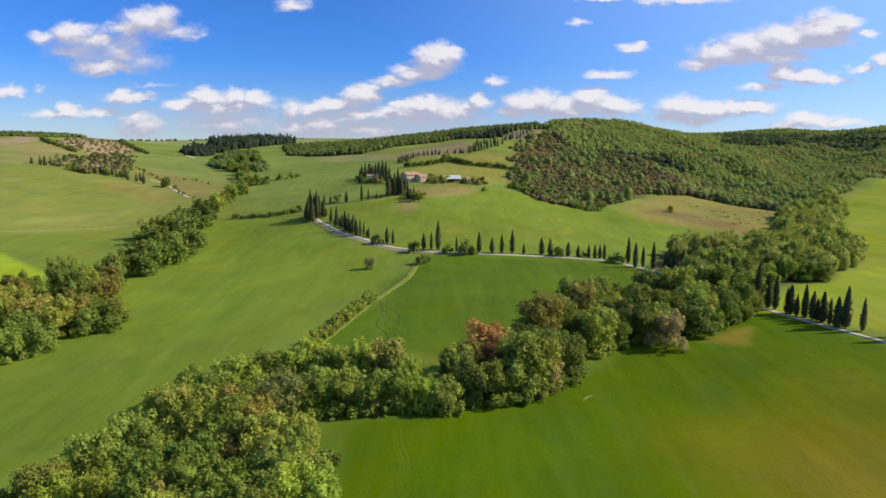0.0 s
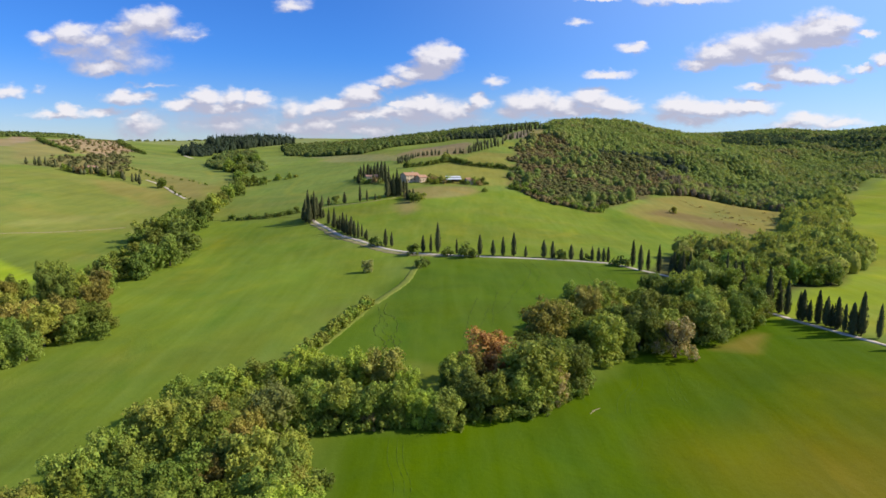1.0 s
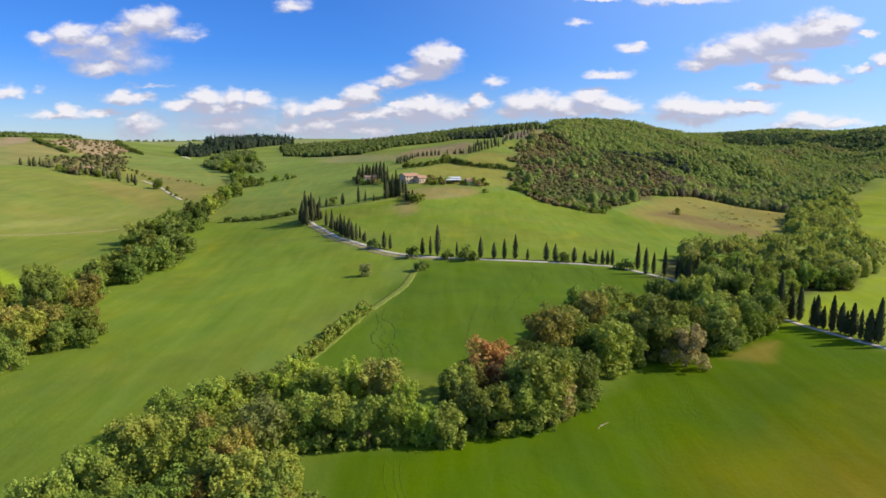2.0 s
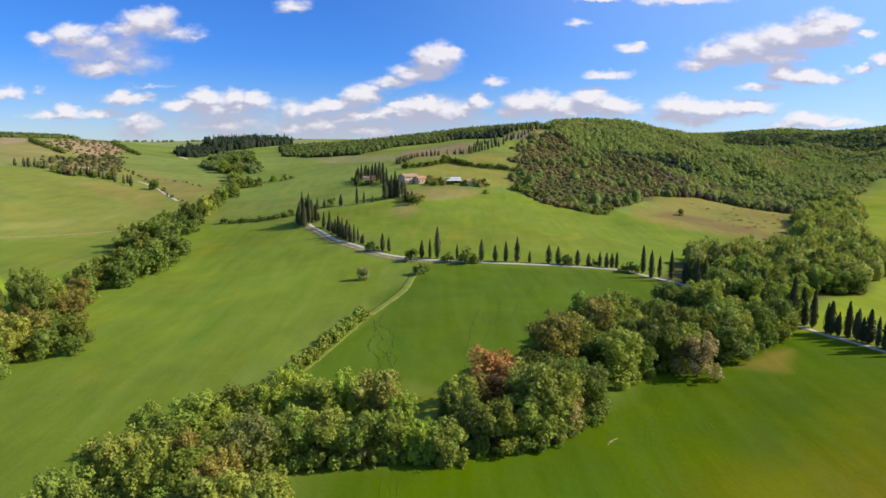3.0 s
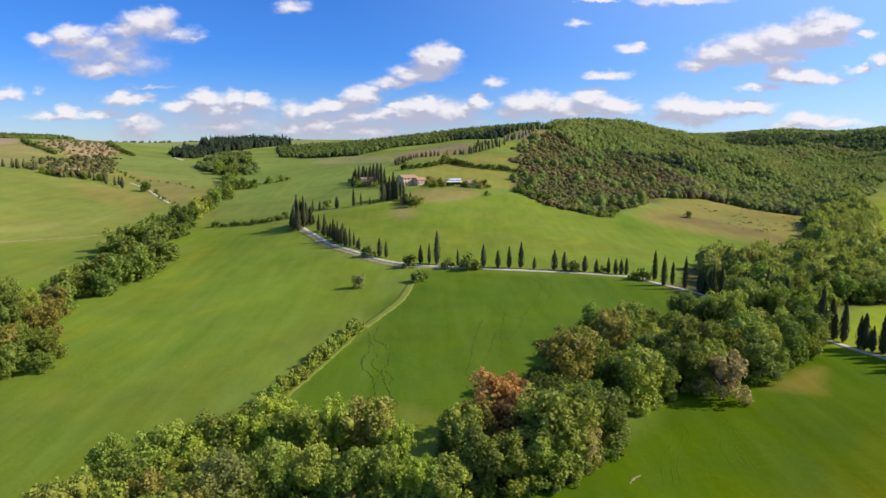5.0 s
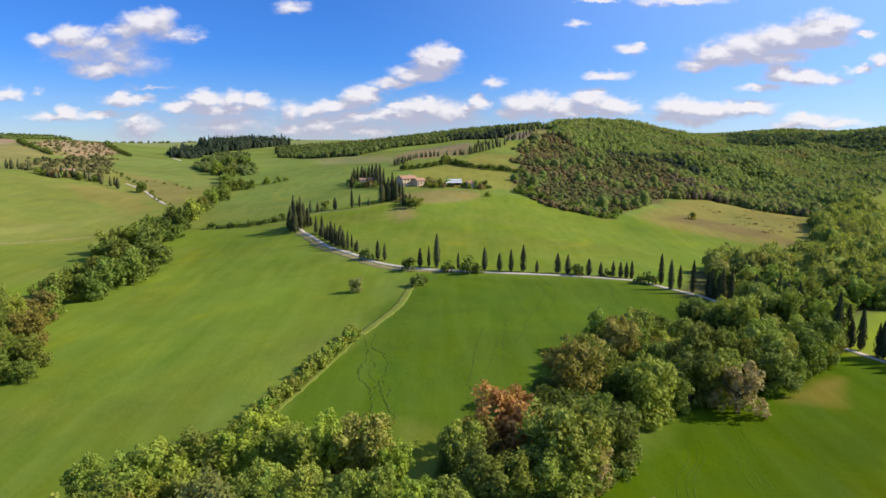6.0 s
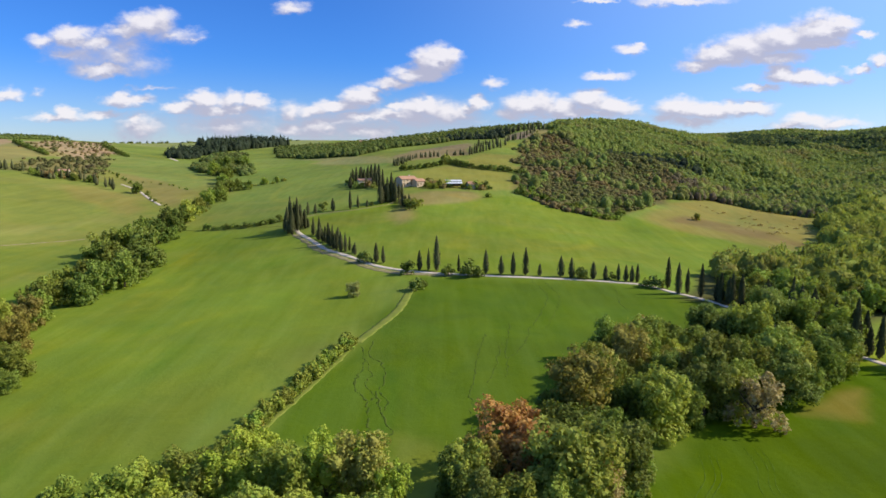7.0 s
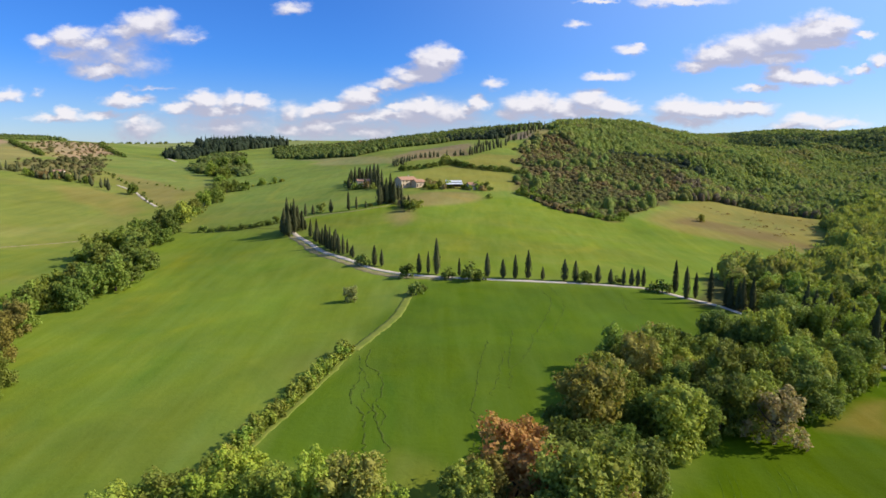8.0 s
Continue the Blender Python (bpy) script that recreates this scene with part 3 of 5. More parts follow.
COVERS = (
    ((0.137, 0.188, 0.023), 30, [(-320, 20), (-85, 50), (-60, 140), (-40, 165), (-10, 296), (-50, 340), (-95, 410), (-165, 430), (-190, 300)]),
    ((0.082, 0.129, 0.012), 6, [(-40, 165), (-10, 296), (30, 294), (80, 284), (100, 250), (60, 205), (10, 165), (-8, 158)]),
    ((0.067, 0.111, 0.005), 12, [(-30, 20), (-25, 132), (12, 139), (40, 160), (58, 184), (118, 206), (150, 140), (160, 20)]),
    ((0.140, 0.132, 0.009), 34, [(58, 118), (78, 136), (104, 138), (112, 124), (95, 70), (60, 85)]),
    ((0.144, 0.190, 0.023), 14, [(-90, 430), (-20, 312), (70, 290), (98, 266), (200, 374), (177, 412), (135, 459), (60, 490), (-25, 470)]),
    ((0.146, 0.190, 0.039), 20, [(-90, 440), (-30, 455), (-70, 560), (-50, 680), (-110, 830), (-230, 940), (-250, 700), (-180, 480)]),
    ((0.168, 0.190, 0.039), 25, [(-700, 500), (-400, 527), (-365, 581), (-276, 564), (-207, 504), (-194, 425), (-183, 323), (-234, 300), (-500, 250)]),
    ((0.133, 0.172, 0.029), 6, [(-300, 290), (-251, 344), (-244, 358), (-229, 376), (-207, 399), (-186, 368), (-183, 345), (-198, 327), (-195, 289)]),
    ((0.203, 0.212, 0.052), 7, [(-260, 365), (-258, 377), (-243, 399), (-235, 420), (-222, 457), (-240, 447), (-251, 412), (-264, 386)]),
    ((0.246, 0.317, 0.025), 3, [(-330, 200), (-231, 309), (-192, 285), (-183, 262), (-194, 240)]),
    ((0.192, 0.185, 0.042), 20, [(-276, 574), (-207, 514), (-190, 560), (-250, 690), (-370, 830), (-390, 700)]),
    ((0.198, 0.242, 0.021), 12, [(118, 205), (147, 237), (202, 286), (255, 376), (394, 578), (515, 692), (900, 900), (900, 300), (400, 150), (160, 150)]),
    ((0.208, 0.180, 0.046), 8, TAN_FIELD),
    ((0.172, 0.126, 0.046), 9, [(148, 458), (168, 443), (183, 427), (204, 410), (210, 389), (219, 402), (219, 441), (197, 460), (178, 482)]),
    ((0.208, 0.200, 0.042), 7, [(-26, 601), (11, 622), (67, 596), (61, 512), (37, 498), (-19, 500)]),
    ((0.208, 0.200, 0.040), 7, [(12, 631), (48, 740), (85, 727), (73, 606), (45, 605)]),
    ((0.213, 0.165, 0.085), 8, [(-62, 730), (-31, 825), (39, 841), (34, 740), (0, 698), (-51, 683)]),
    ((0.127, 0.093, 0.040), 4, [(-12, 487), (-8, 480), (25, 482), (22, 489)]),
    ((0.211, 0.212, 0.078), 10, [(-100, 830), (-30, 700), (-60, 690), (-140, 760), (-200, 900)]),
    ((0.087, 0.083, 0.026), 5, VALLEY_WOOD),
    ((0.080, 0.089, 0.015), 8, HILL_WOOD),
    ((0.156, 0.118, 0.046), 10, DRY_SLOPE),
    ((0.250, 0.200, 0.070), 10, [(130, 900), (158, 932), (183, 1065), (168, 1100), (141, 990)]),
    ((0.218, 0.160, 0.105), 8, [(92, 899), (129, 900), (141, 990), (101, 991)]),
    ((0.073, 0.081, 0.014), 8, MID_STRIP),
    ((0.156, 0.195, 0.047), 10, [(-439, 880), (-300, 830), (-230, 700), (-228, 600), (-290, 640), (-362, 690)]),
    ((0.198, 0.222, 0.072), 30, [(-800, 1250), (-420, 1250), (-300, 1500), (-420, 2600), (-1500, 2600)]),
    ((0.156, 0.215, 0.039), 8, [(-285, 800), (-190, 870), (-150, 820), (-215, 745)]),
    ((0.198, 0.200, 0.062), 12, [(-424, 539), (-404, 553), (-406, 604), (-421, 694), (-480, 716), (-560, 640), (-500, 560)]),
    ((0.185, 0.165, 0.060), 12, OLIVE_GROVE),
    ((0.333, 0.235, 0.130), 14, STONY_SLOPE),
    ((0.260, 0.200, 0.100), 16, [(-640, 720), (-600, 821), (-591, 934), (-506, 811), (-499, 744), (-515, 690)]),
    ((0.187, 0.165, 0.050), 12, [(-345, 675), (-315, 646), (-258, 570), (-211, 513), (-205, 540), (-240, 620), (-290, 680)]),
    ((0.206, 0.186, 0.046), 10, [(-323, 558), (-298, 569), (-255, 541), (-217, 505), (-225, 479), (-261, 499), (-298, 529)]),
    ((0.227, 0.200, 0.068), 7, [(-424, 612), (-429, 667), (-430, 725), (-438, 764), (-524, 843), (-568, 864), (-558, 801)]),
    ((0.312, 0.220, 0.130), 6, [(-531, 762), (-540, 811), (-579, 884), (-638, 940), (-661, 944)]),
    ((0.172, 0.220, 0.047), 6, GREEN_PATCH),
    ((0.156, 0.192, 0.044), 8, [(-356, 684), (-418, 832), (-435, 930), (-331, 809), (-261, 712), (-233, 603), (-289, 658)]),
    ((0.225, 0.190, 0.062), 9, [(-30, 468), (-7, 488), (29, 484), (32, 469), (8, 446), (-13, 435), (-18, 393), (-24, 389), (-30, 421)]),
    ((0.130, 0.160, 0.023), 4, [(-10, 168), (-2, 164), (2, 157), (-4, 148), (-9, 156)]),
    ((0.168, 0.143, 0.022), 4, [(80, 176), (95, 186), (101, 187), (91, 173)]),
)


def ground():
    turns = np.concatenate([np.linspace(-math.pi, -0.86, 50)[:-1], np.linspace(-0.86, 0.86, 340), np.linspace(0.86, math.pi, 50)[1:-1]])
    rings = np.concatenate([np.linspace(4, 195, 14)[:-1], np.geomspace(195, 4850, 370)])
    a, r = np.meshgrid(turns, rings)
    x, y = (r * np.sin(a)).ravel(), (r * np.cos(a)).ravel() - CENTRE
    z = height(x, y)
    m, k = len(turns), len(rings)
    i = np.arange(m * (k - 1)).reshape(k - 1, m)
    j = np.roll(i, -1, 1)
    faces = np.stack([i, j, j + m, i + m], -1).reshape(-1, 4)
    verts = np.stack([x, y, z], 1)
    verts = np.concatenate([verts, [(0, -CENTRE, z[0])]])
    fan = [[(q + 1) % m, q, m * k] for q in range(m)]
    me = mesh_of("ground", verts, faces.tolist() + fan, LAND, True)
    colour = np.tile((0.150, 0.190, 0.036), (len(verts), 1))
    wobble = 5 * np.sin(verts[:, 0] / 17 + np.sin(verts[:, 1] / 23) * 2) + 3 * np.sin(verts[:, 1] / 9 + verts[:, 0] / 31)
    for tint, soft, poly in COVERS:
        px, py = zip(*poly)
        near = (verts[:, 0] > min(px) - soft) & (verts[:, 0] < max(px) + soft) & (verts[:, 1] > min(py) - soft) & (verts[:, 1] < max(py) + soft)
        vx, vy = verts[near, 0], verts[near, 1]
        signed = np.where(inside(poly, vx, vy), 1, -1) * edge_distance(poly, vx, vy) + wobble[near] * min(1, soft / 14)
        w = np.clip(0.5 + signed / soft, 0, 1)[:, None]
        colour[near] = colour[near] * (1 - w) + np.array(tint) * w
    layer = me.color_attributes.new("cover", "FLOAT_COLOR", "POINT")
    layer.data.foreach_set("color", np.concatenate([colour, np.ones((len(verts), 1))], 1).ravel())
    return tagged(new("ground", me), "rolling green wheat fields, pasture and hill slopes", "ground", "", "structure")


ground()


def smooth_line(points, step):
    """A Catmull-Rom line through points, in even small steps."""
    p = np.array([points[0], *points, points[-1]], float)
    out = []
    for k in range(1, len(p) - 2):
        n = max(2, int(np.linalg.norm(p[k + 1] - p[k]) / step))
        for s in np.arange(n) / n:
            a, b, c, d = p[k - 1 : k + 3]
            out.append(0.5 * (2 * b + (c - a) * s + (2 * a - 5 * b + 4 * c - d) * s**2 + (3 * b - a - 3 * c + d) * s**3))
    return np.array([*out, p[-2]])


def ribbon(name, points, width, lift, mat, label, category, ragged=0.15, step=1.5, seed=3, crown=0.05):
    """A strip that follows the ground: a road, a verge or a rill."""
    rng = np.random.default_rng(seed)
    line = smooth_line(points, step)
    along = np.gradient(line, axis=0)
    along /= np.linalg.norm(along, axis=1)[:, None] + 1e-9
    across = np.stack([along[:, 1], -along[:, 0]], 1)
    cols = np.array([-0.54, -0.5, -0.22, 0.0, 0.22, 0.5, 0.54])
    wide = width * np.clip(1 + rng.normal(0, ragged, (len(line), 1, 1)), 0.12, 2.6)
    xy = line[:, None] + across[:, None] * cols[None, :, None] * wide
    z = height(xy[..., 0], xy[..., 1]) + lift + crown * (1 - np.abs(cols) * 2)[None]
    z[:, [0, -1]] -= lift + min(0.25, 4 * lift)
    verts = np.concatenate([xy, z[..., None]], 2).reshape(-1, 3)
    c = len(cols)
    faces = [[k * c + i, k * c + i + 1, (k + 1) * c + i + 1, (k + 1) * c + i] for k in range(len(line) - 1) for i in range(c - 1)]
    return tagged(new(name, mesh_of(name, verts, faces, mat, True)), label, category, "", "structure")


ROAD = [(140, 155), (133, 171), (126, 184), (121, 193), (116, 202), (108, 222), (102, 244), (97, 260), (89, 272), (81, 284), (71, 288), (59, 291), (41, 294), (23, 297), (5, 301), (-9, 305), (-19, 310), (-30, 318), (-40, 330), (-49, 340), (-58, 350), (-69, 369), (-80, 388), (-88, 408), (-88, 420)]
ribbon("road", [(-88, 420), (-87, 428), (-81, 433), (-71, 435), (-56, 435), (-43, 440), (-33, 447), (-28, 470), (-30, 495)], 1.1, 0.13, BANK, "narrow earthy drive climbing to the farmhouse", "road", 0.12)
ribbon("verge", [(5, 298), (-9, 302), (-20, 306), (-32, 315), (-42, 327), (-51, 337), (-60, 347), (-71, 366), (-82, 386)], 3.2, 0.05, BANK, "bare earthy bank below the gravel road", "bank", 0.22, 2.5, 8)
ribbon("scar", [(34.6, 137.6), (35.8, 139.2), (37.6, 140.4)], 0.35, 0.03, BANK, "small bare scrape at the field's edge", "bare patch", 0.7, 0.4, 9, 0.0)
ribbon("road", ROAD[7:], 2.3, 0.14, GRAVEL, "pale gravel road winding up to the farm", "road", 0.10)
ribbon("road", ROAD[:8], 1.7, 0.14, GRAVEL, "narrow gravel road below the cypress row", "road", 0.15)
ribbon("track", [(-90, 409), (-103, 414), (-116, 419), (-137, 420), (-165, 430)], 1.7, 0.12, MOWN, "narrow grassy track beside a hedge", "track", 0.08)
ribbon("track", [(-290, 600), (-265, 578), (-240, 545), (-217, 516)], 2.2, 0.15, GRAVEL, "stony track on the hillside", "track", 0.15)
ribbon("track", [(-380, 905), (-372, 894), (-352, 866)], 3.5, 0.2, GRAVEL, "pale track on the far slope", "track", 0.2)
ribbon("verge", [(-10, 294), (-12, 277), (-15, 254), (-21, 235), (-25, 224)], 3.2, 0.07, MOWN, "dry grass strip between two wheat fields", "grass strip", 0.12)
ribbon("verge", [(-25, 224), (-29, 207), (-34, 188), (-38, 174), (-40, 160), (-43, 150)], 1.5, 0.05, MOWN, "narrow grass strip along the field hedge", "grass strip", 0.2)
ribbon("verge", [(-262, 335), (-257, 347), (-248, 358), (-238, 369), (-229, 381), (-220, 392), (-210, 403)], 1.3, 0.08, BANK, "grassy line between two fields", "grass strip", 0.2)
# rills: thin dark olive strips laid on the ground, no trench is cut
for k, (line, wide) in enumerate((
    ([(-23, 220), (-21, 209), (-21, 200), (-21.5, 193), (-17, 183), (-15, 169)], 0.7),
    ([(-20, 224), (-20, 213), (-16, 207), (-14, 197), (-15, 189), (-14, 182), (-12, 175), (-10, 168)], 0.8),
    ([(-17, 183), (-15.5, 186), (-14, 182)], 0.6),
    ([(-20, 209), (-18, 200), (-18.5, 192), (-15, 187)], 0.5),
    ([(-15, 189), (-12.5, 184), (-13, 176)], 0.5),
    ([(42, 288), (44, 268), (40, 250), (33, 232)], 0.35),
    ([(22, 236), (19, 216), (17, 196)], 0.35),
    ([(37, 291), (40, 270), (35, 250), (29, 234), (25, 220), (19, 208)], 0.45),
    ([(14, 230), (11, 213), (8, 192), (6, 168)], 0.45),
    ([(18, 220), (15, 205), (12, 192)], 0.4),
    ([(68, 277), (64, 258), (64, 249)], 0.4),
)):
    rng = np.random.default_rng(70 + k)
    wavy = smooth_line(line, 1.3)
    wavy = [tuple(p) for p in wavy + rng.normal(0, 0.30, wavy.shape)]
    ribbon("rill", wavy, wide * 0.45, 0.03, RILL_GREEN, "narrow eroded rill in the wheat", "rill", 0.9, 0.5, k, 0.0)

PRESSED = surface("pressed wheat", (0.056, 0.095, 0.004), (0.072, 0.114, 0.005), 0.6, 0.95, 0.6)
for k, line in enumerate(([(-11, 126), (-10.5, 118), (-8.6, 110), (-8.4, 103), (-6, 94)], [(50.5, 160), (48.4, 152.5), (43.5, 145.7), (41, 138)], [(60.5, 163), (59.7, 156), (56.9, 149.5), (56.4, 142)])):
    for side in (0.0, 1.9, 3.1):
        ribbon("tramline", [(x + side, y) for x, y in line], 0.12, 0.02, PRESSED, "faint tractor wheel track in the wheat", "wheel track", 0.8, 0.6, 90 + k, 0.0)

# ---------------- trees ----------------
OLIVE, GREEN, DEEP, GREY = (0.300, 0.330, 0.054), (0.240, 0.300, 0.050), (0.190, 0.238, 0.046), (0.295, 0.330, 0.080)
GOLD, RUST, BROWN, LIME = (0.350, 0.305, 0.066), (0.600, 0.360, 0.110), (0.360, 0.285, 0.110), (0.305, 0.362, 0.048)

FULL = [tree_kind("tree", "broad-leaved tree with a full rounded crown", crown_mesh("crown", 10 + k, 64 + 3 * k, 5600, 0.049, 0.95 + 0.1 * (k % 3)), trunk_mesh(40 + k)) for k in range(7)]
LIGHT = [tree_kind("tree", "broad-leaved tree with a rounded crown", crown_mesh("crown", 80 + k, 44, 1700, 0.085, 1.0), trunk_mesh(60 + k)) for k in range(5)]
THIN = tree_kind("tree", "thin bare-twigged tree with reddish brown leaves", crown_mesh("crown", 91, 34, 2600, 0.05, 0.9, 0.6, 0.7), trunk_mesh(95, 1.2, 8))
SHRUB = [tree_kind("shrub", "low leafy shrub", crown_mesh("crown", 120 + k, 18, 420, 0.13, 0.8), trunk_mesh(125 + k, 0.6, 2), "shrub") for k in range(3)]


def wood(rows, kinds, colours, seed, label, group, stretch=(0.92, 1.18), grow=1.2):
    rng = np.random.default_rng(seed)
    for x, y, r in rows:
        kind = kinds[rng.integers(len(kinds))]
        colour = colours[rng.integers(len(colours))]
        if (group == BELT and "thin" not in label) or "edge of the trees" in label:
            y = behind_edge(x, y, r * grow)
        plant(kind, x, y, r * grow, colour, rng, rng.uniform(*stretch), label, group)


FIELD_EDGE = [(-30, 128.5), (-18, 129.5), (-7, 130.7), (2.3, 128.6), (12, 132.7), (23, 136), (32, 143.6), (40, 152), (45, 160), (52, 169.5), (62, 170.5), (77, 173), (94, 187), (107, 196)]


def behind_edge(x, y, r):
    """Moves a belt tree back until its crown keeps clear of the field's edge."""
    if not -34 < x < 108:
        return y
    ex, ey = zip(*FIELD_EDGE)
    if x < -30 and y < 122 or x < -16 and y < 118:
        return y
    return max(y, max(np.interp(x, ex, ey), np.interp(x + 0.5 * r, ex, ey)) + 0.62 * r)


BELT = "trees of the belt between the fields"
wood([(13, 154, 5.3)], FULL[3:4], [RUST], 1, "tree with a rust-orange autumn crown", BELT, (0.98, 1.0), 1.42)
wood([(29, 171, 6.1)], FULL, [GOLD], 2, "tall tree with a golden brown crown", BELT)
wood([(45, 162, 5.3), (12, 128, 4.7)], FULL, [(0.350, 0.375, 0.060)], 3, "dense round light green tree at the field's edge", BELT, (0.95, 1.05))
wood([(7, 149, 3.5), (27, 133, 3.2), (40, 190, 4.3), (47, 195, 4.6), (59, 218, 3.7), (57, 192, 4.0)], FULL, [BROWN, GOLD], 4, "tree with a browning autumn crown", BELT)
wood([(3, 145, 3.4), (2, 133, 3.8), (8, 137, 3.9), (20, 142, 6.0), (23, 157, 6.0), (26, 148, 5.9), (24, 134, 5.3), (32, 145, 4.8), (18, 130, 4.3), (36, 141, 2.4), (46, 206, 4.3), (54, 205, 4.6)], FULL, [OLIVE, GREEN, GREEN, DEEP], 5, "leafy green tree in the belt between fields", BELT)
wood([(65, 204, 4.8), (66, 188, 4.8), (58, 176, 4.7), (64, 176, 3.7), (74, 189, 4.5), (81, 190, 5.0), (86, 211, 4.8), (91, 202, 5.2), (81, 179, 5.2), (92, 186, 4.6), (100, 189, 5.0), (98, 198, 5.2), (104, 219, 5.0), (96, 220, 5.0), (81, 214, 4.9), (77, 221, 4.2), (113, 213, 4.8), (54, 179, 3.7)], FULL, [OLIVE, GREEN, GREEN, DEEP], 6, "dark green tree in the wood beside the road", BELT)
wood([(66.5, 170.5, 5.0)], [THIN], [BROWN], 7, "thin reddish-brown tree standing out of the wood", BELT)
wood([(-14, 146, 4.7)], FULL[5:6], [(0.380, 0.365, 0.080)], 8, "pale tree with thinning yellow-olive leaves", BELT, (0.95, 1.0))
wood([(-20, 148, 4.2), (-26, 146, 4.4), (-9, 143, 3.0), (-33, 151, 4.3), (-38, 147, 4.7), (-43, 147, 4.7), (-48, 144, 4.6), (-52, 139, 4.5), (-54, 133, 4.3), (-60, 140, 3.7), (-22, 131, 4.2), (-17, 133, 3.8), (-29, 132, 4.2), (-11, 132, 3.5), (-41, 126, 4.8), (-30, 123, 3.5), (-3, 133, 3.3), (-5, 130, 2.7)], FULL, [OLIVE, OLIVE, GREEN, LIME], 9, "olive-green tree in the belt between fields", BELT)
wood([(-36, 128, 4.6)], FULL, [GREY], 10, "grey-green tree in the belt between fields", BELT)
wood([(-45, 118, 4.9), (-52, 118, 4.9), (-58, 122, 4.4), (-39, 110, 4.6), (-44, 107, 4.5), (-33, 107, 4.5), (-57, 111, 4.0), (-48, 101, 4.6), (-58, 102, 4.1), (-64, 103, 3.7), (-51, 94, 4.3), (-41, 94, 4.2), (-34, 96, 4.4), (-28, 97, 4.2), (-24, 99, 3.9), (-65, 98, 3.9), (-69, 96, 3.6), (-28, 107, 3.9), (-74, 94, 3.5), (-21, 93, 3.5), (-44, 89, 3.8), (-31, 89, 3.8)], FULL, [OLIVE, GREEN, LIME, OLIVE, GREEN], 11, "yellow-green tree in the belt between fields", BELT)
wood([(-16, 125, 1.9), (-29, 123, 1.4)], SHRUB, [BROWN], 12, "pinkish-brown shrub at the edge of the trees", "")
wood([(-10, 127, 1.8), (-25, 123, 2.1), (-20, 126, 1.9), (-6, 127, 1.7), (38, 144, 2.0), (33, 138, 1.8)], SHRUB, [GREEN, DEEP], 13, "green shrub at the edge of the trees", "")

STREAM = "trees along the stream"
wood([(-135, 181, 4.1), (-140, 194, 5.1), (-156, 211, 5.6), (-129, 186, 4.2), (-144, 206, 5.5), (-131, 198, 5.2), (-132, 209, 5.5), (-149, 233, 5.7), (-124, 202, 4.2), (-126, 213, 4.8), (-131, 229, 4.3), (-119, 212, 4.0), (-149, 245, 5.1), (-164, 254, 5.3), (-145, 255, 4.8), (-115, 203, 2.7), (-175, 238, 5.0), (-174, 247, 4.2), (-158, 203, 5.4), (-145, 183, 4.8), (-177, 223, 5.5)], FULL, [GOLD, OLIVE, OLIVE, GREEN, GREEN], 14, "autumn-tinged tree along the stream", STREAM)
wood([(-154, 274, 4.5), (-161, 290, 4.4), (-158, 298, 4.5), (-152, 302, 4.1), (-146, 262, 4.5), (-150, 284, 4.8), (-143, 286, 5.4), (-143, 298, 5.6), (-139, 309, 5.8), (-158, 337, 6.4), (-139, 324, 6.1), (-178, 367, 6.2), (-171, 374, 6.4), (-156, 365, 6.2), (-141, 345, 4.2), (-164, 397, 5.6), (-178, 409, 5.0), (-165, 425, 5.2), (-182, 452, 4.7), (-170, 456, 5.6), (-174, 485, 5.0), (-161, 318, 4.5), (-165, 304, 3.4), (-183, 525, 4.5), (-177, 354, 4.7), (-159, 404, 3.4), (-150, 312, 5.0), (-148, 330, 5.2), (-165, 350, 5.5), (-152, 350, 5.0), (-168, 388, 5.4)], LIGHT, [OLIVE, GREEN, DEEP, GREEN, DEEP], 15, "olive-green tree along the stream", STREAM)
wood([(-186, 558, 4.2), (-186, 582, 5.0), (-180, 589, 3.9), (-172, 590, 3.3), (-165, 615, 2.9), (-155, 622, 2.4), (-221, 672, 5.1), (-247, 712, 6.1), (-253, 761, 6.5), (-243, 786, 6.0), (-262, 800, 6.5), (-250, 830, 6)], LIGHT, [GREEN, DEEP, GREEN], 16, "green tree along the upper stream", STREAM)


def scattered(poly, gap, seed):
    """Places strewn over a stretch of the plan, about gap metres apart."""
    rng = np.random.default_rng(seed)
    px, py = zip(*poly)
    gx, gy = np.meshgrid(np.arange(min(px), max(px), gap), np.arange(min(py), max(py), gap * 0.9))
    gx = gx + (np.arange(gx.shape[0]) % 2)[:, None] * gap / 2
    x, y = gx.ravel() + rng.uniform(-0.33, 0.33, gx.size) * gap, gy.ravel() + rng.uniform(-0.33, 0.33, gx.size) * gap
    keep = inside(poly, x, y)
    return x[keep], y[keep]


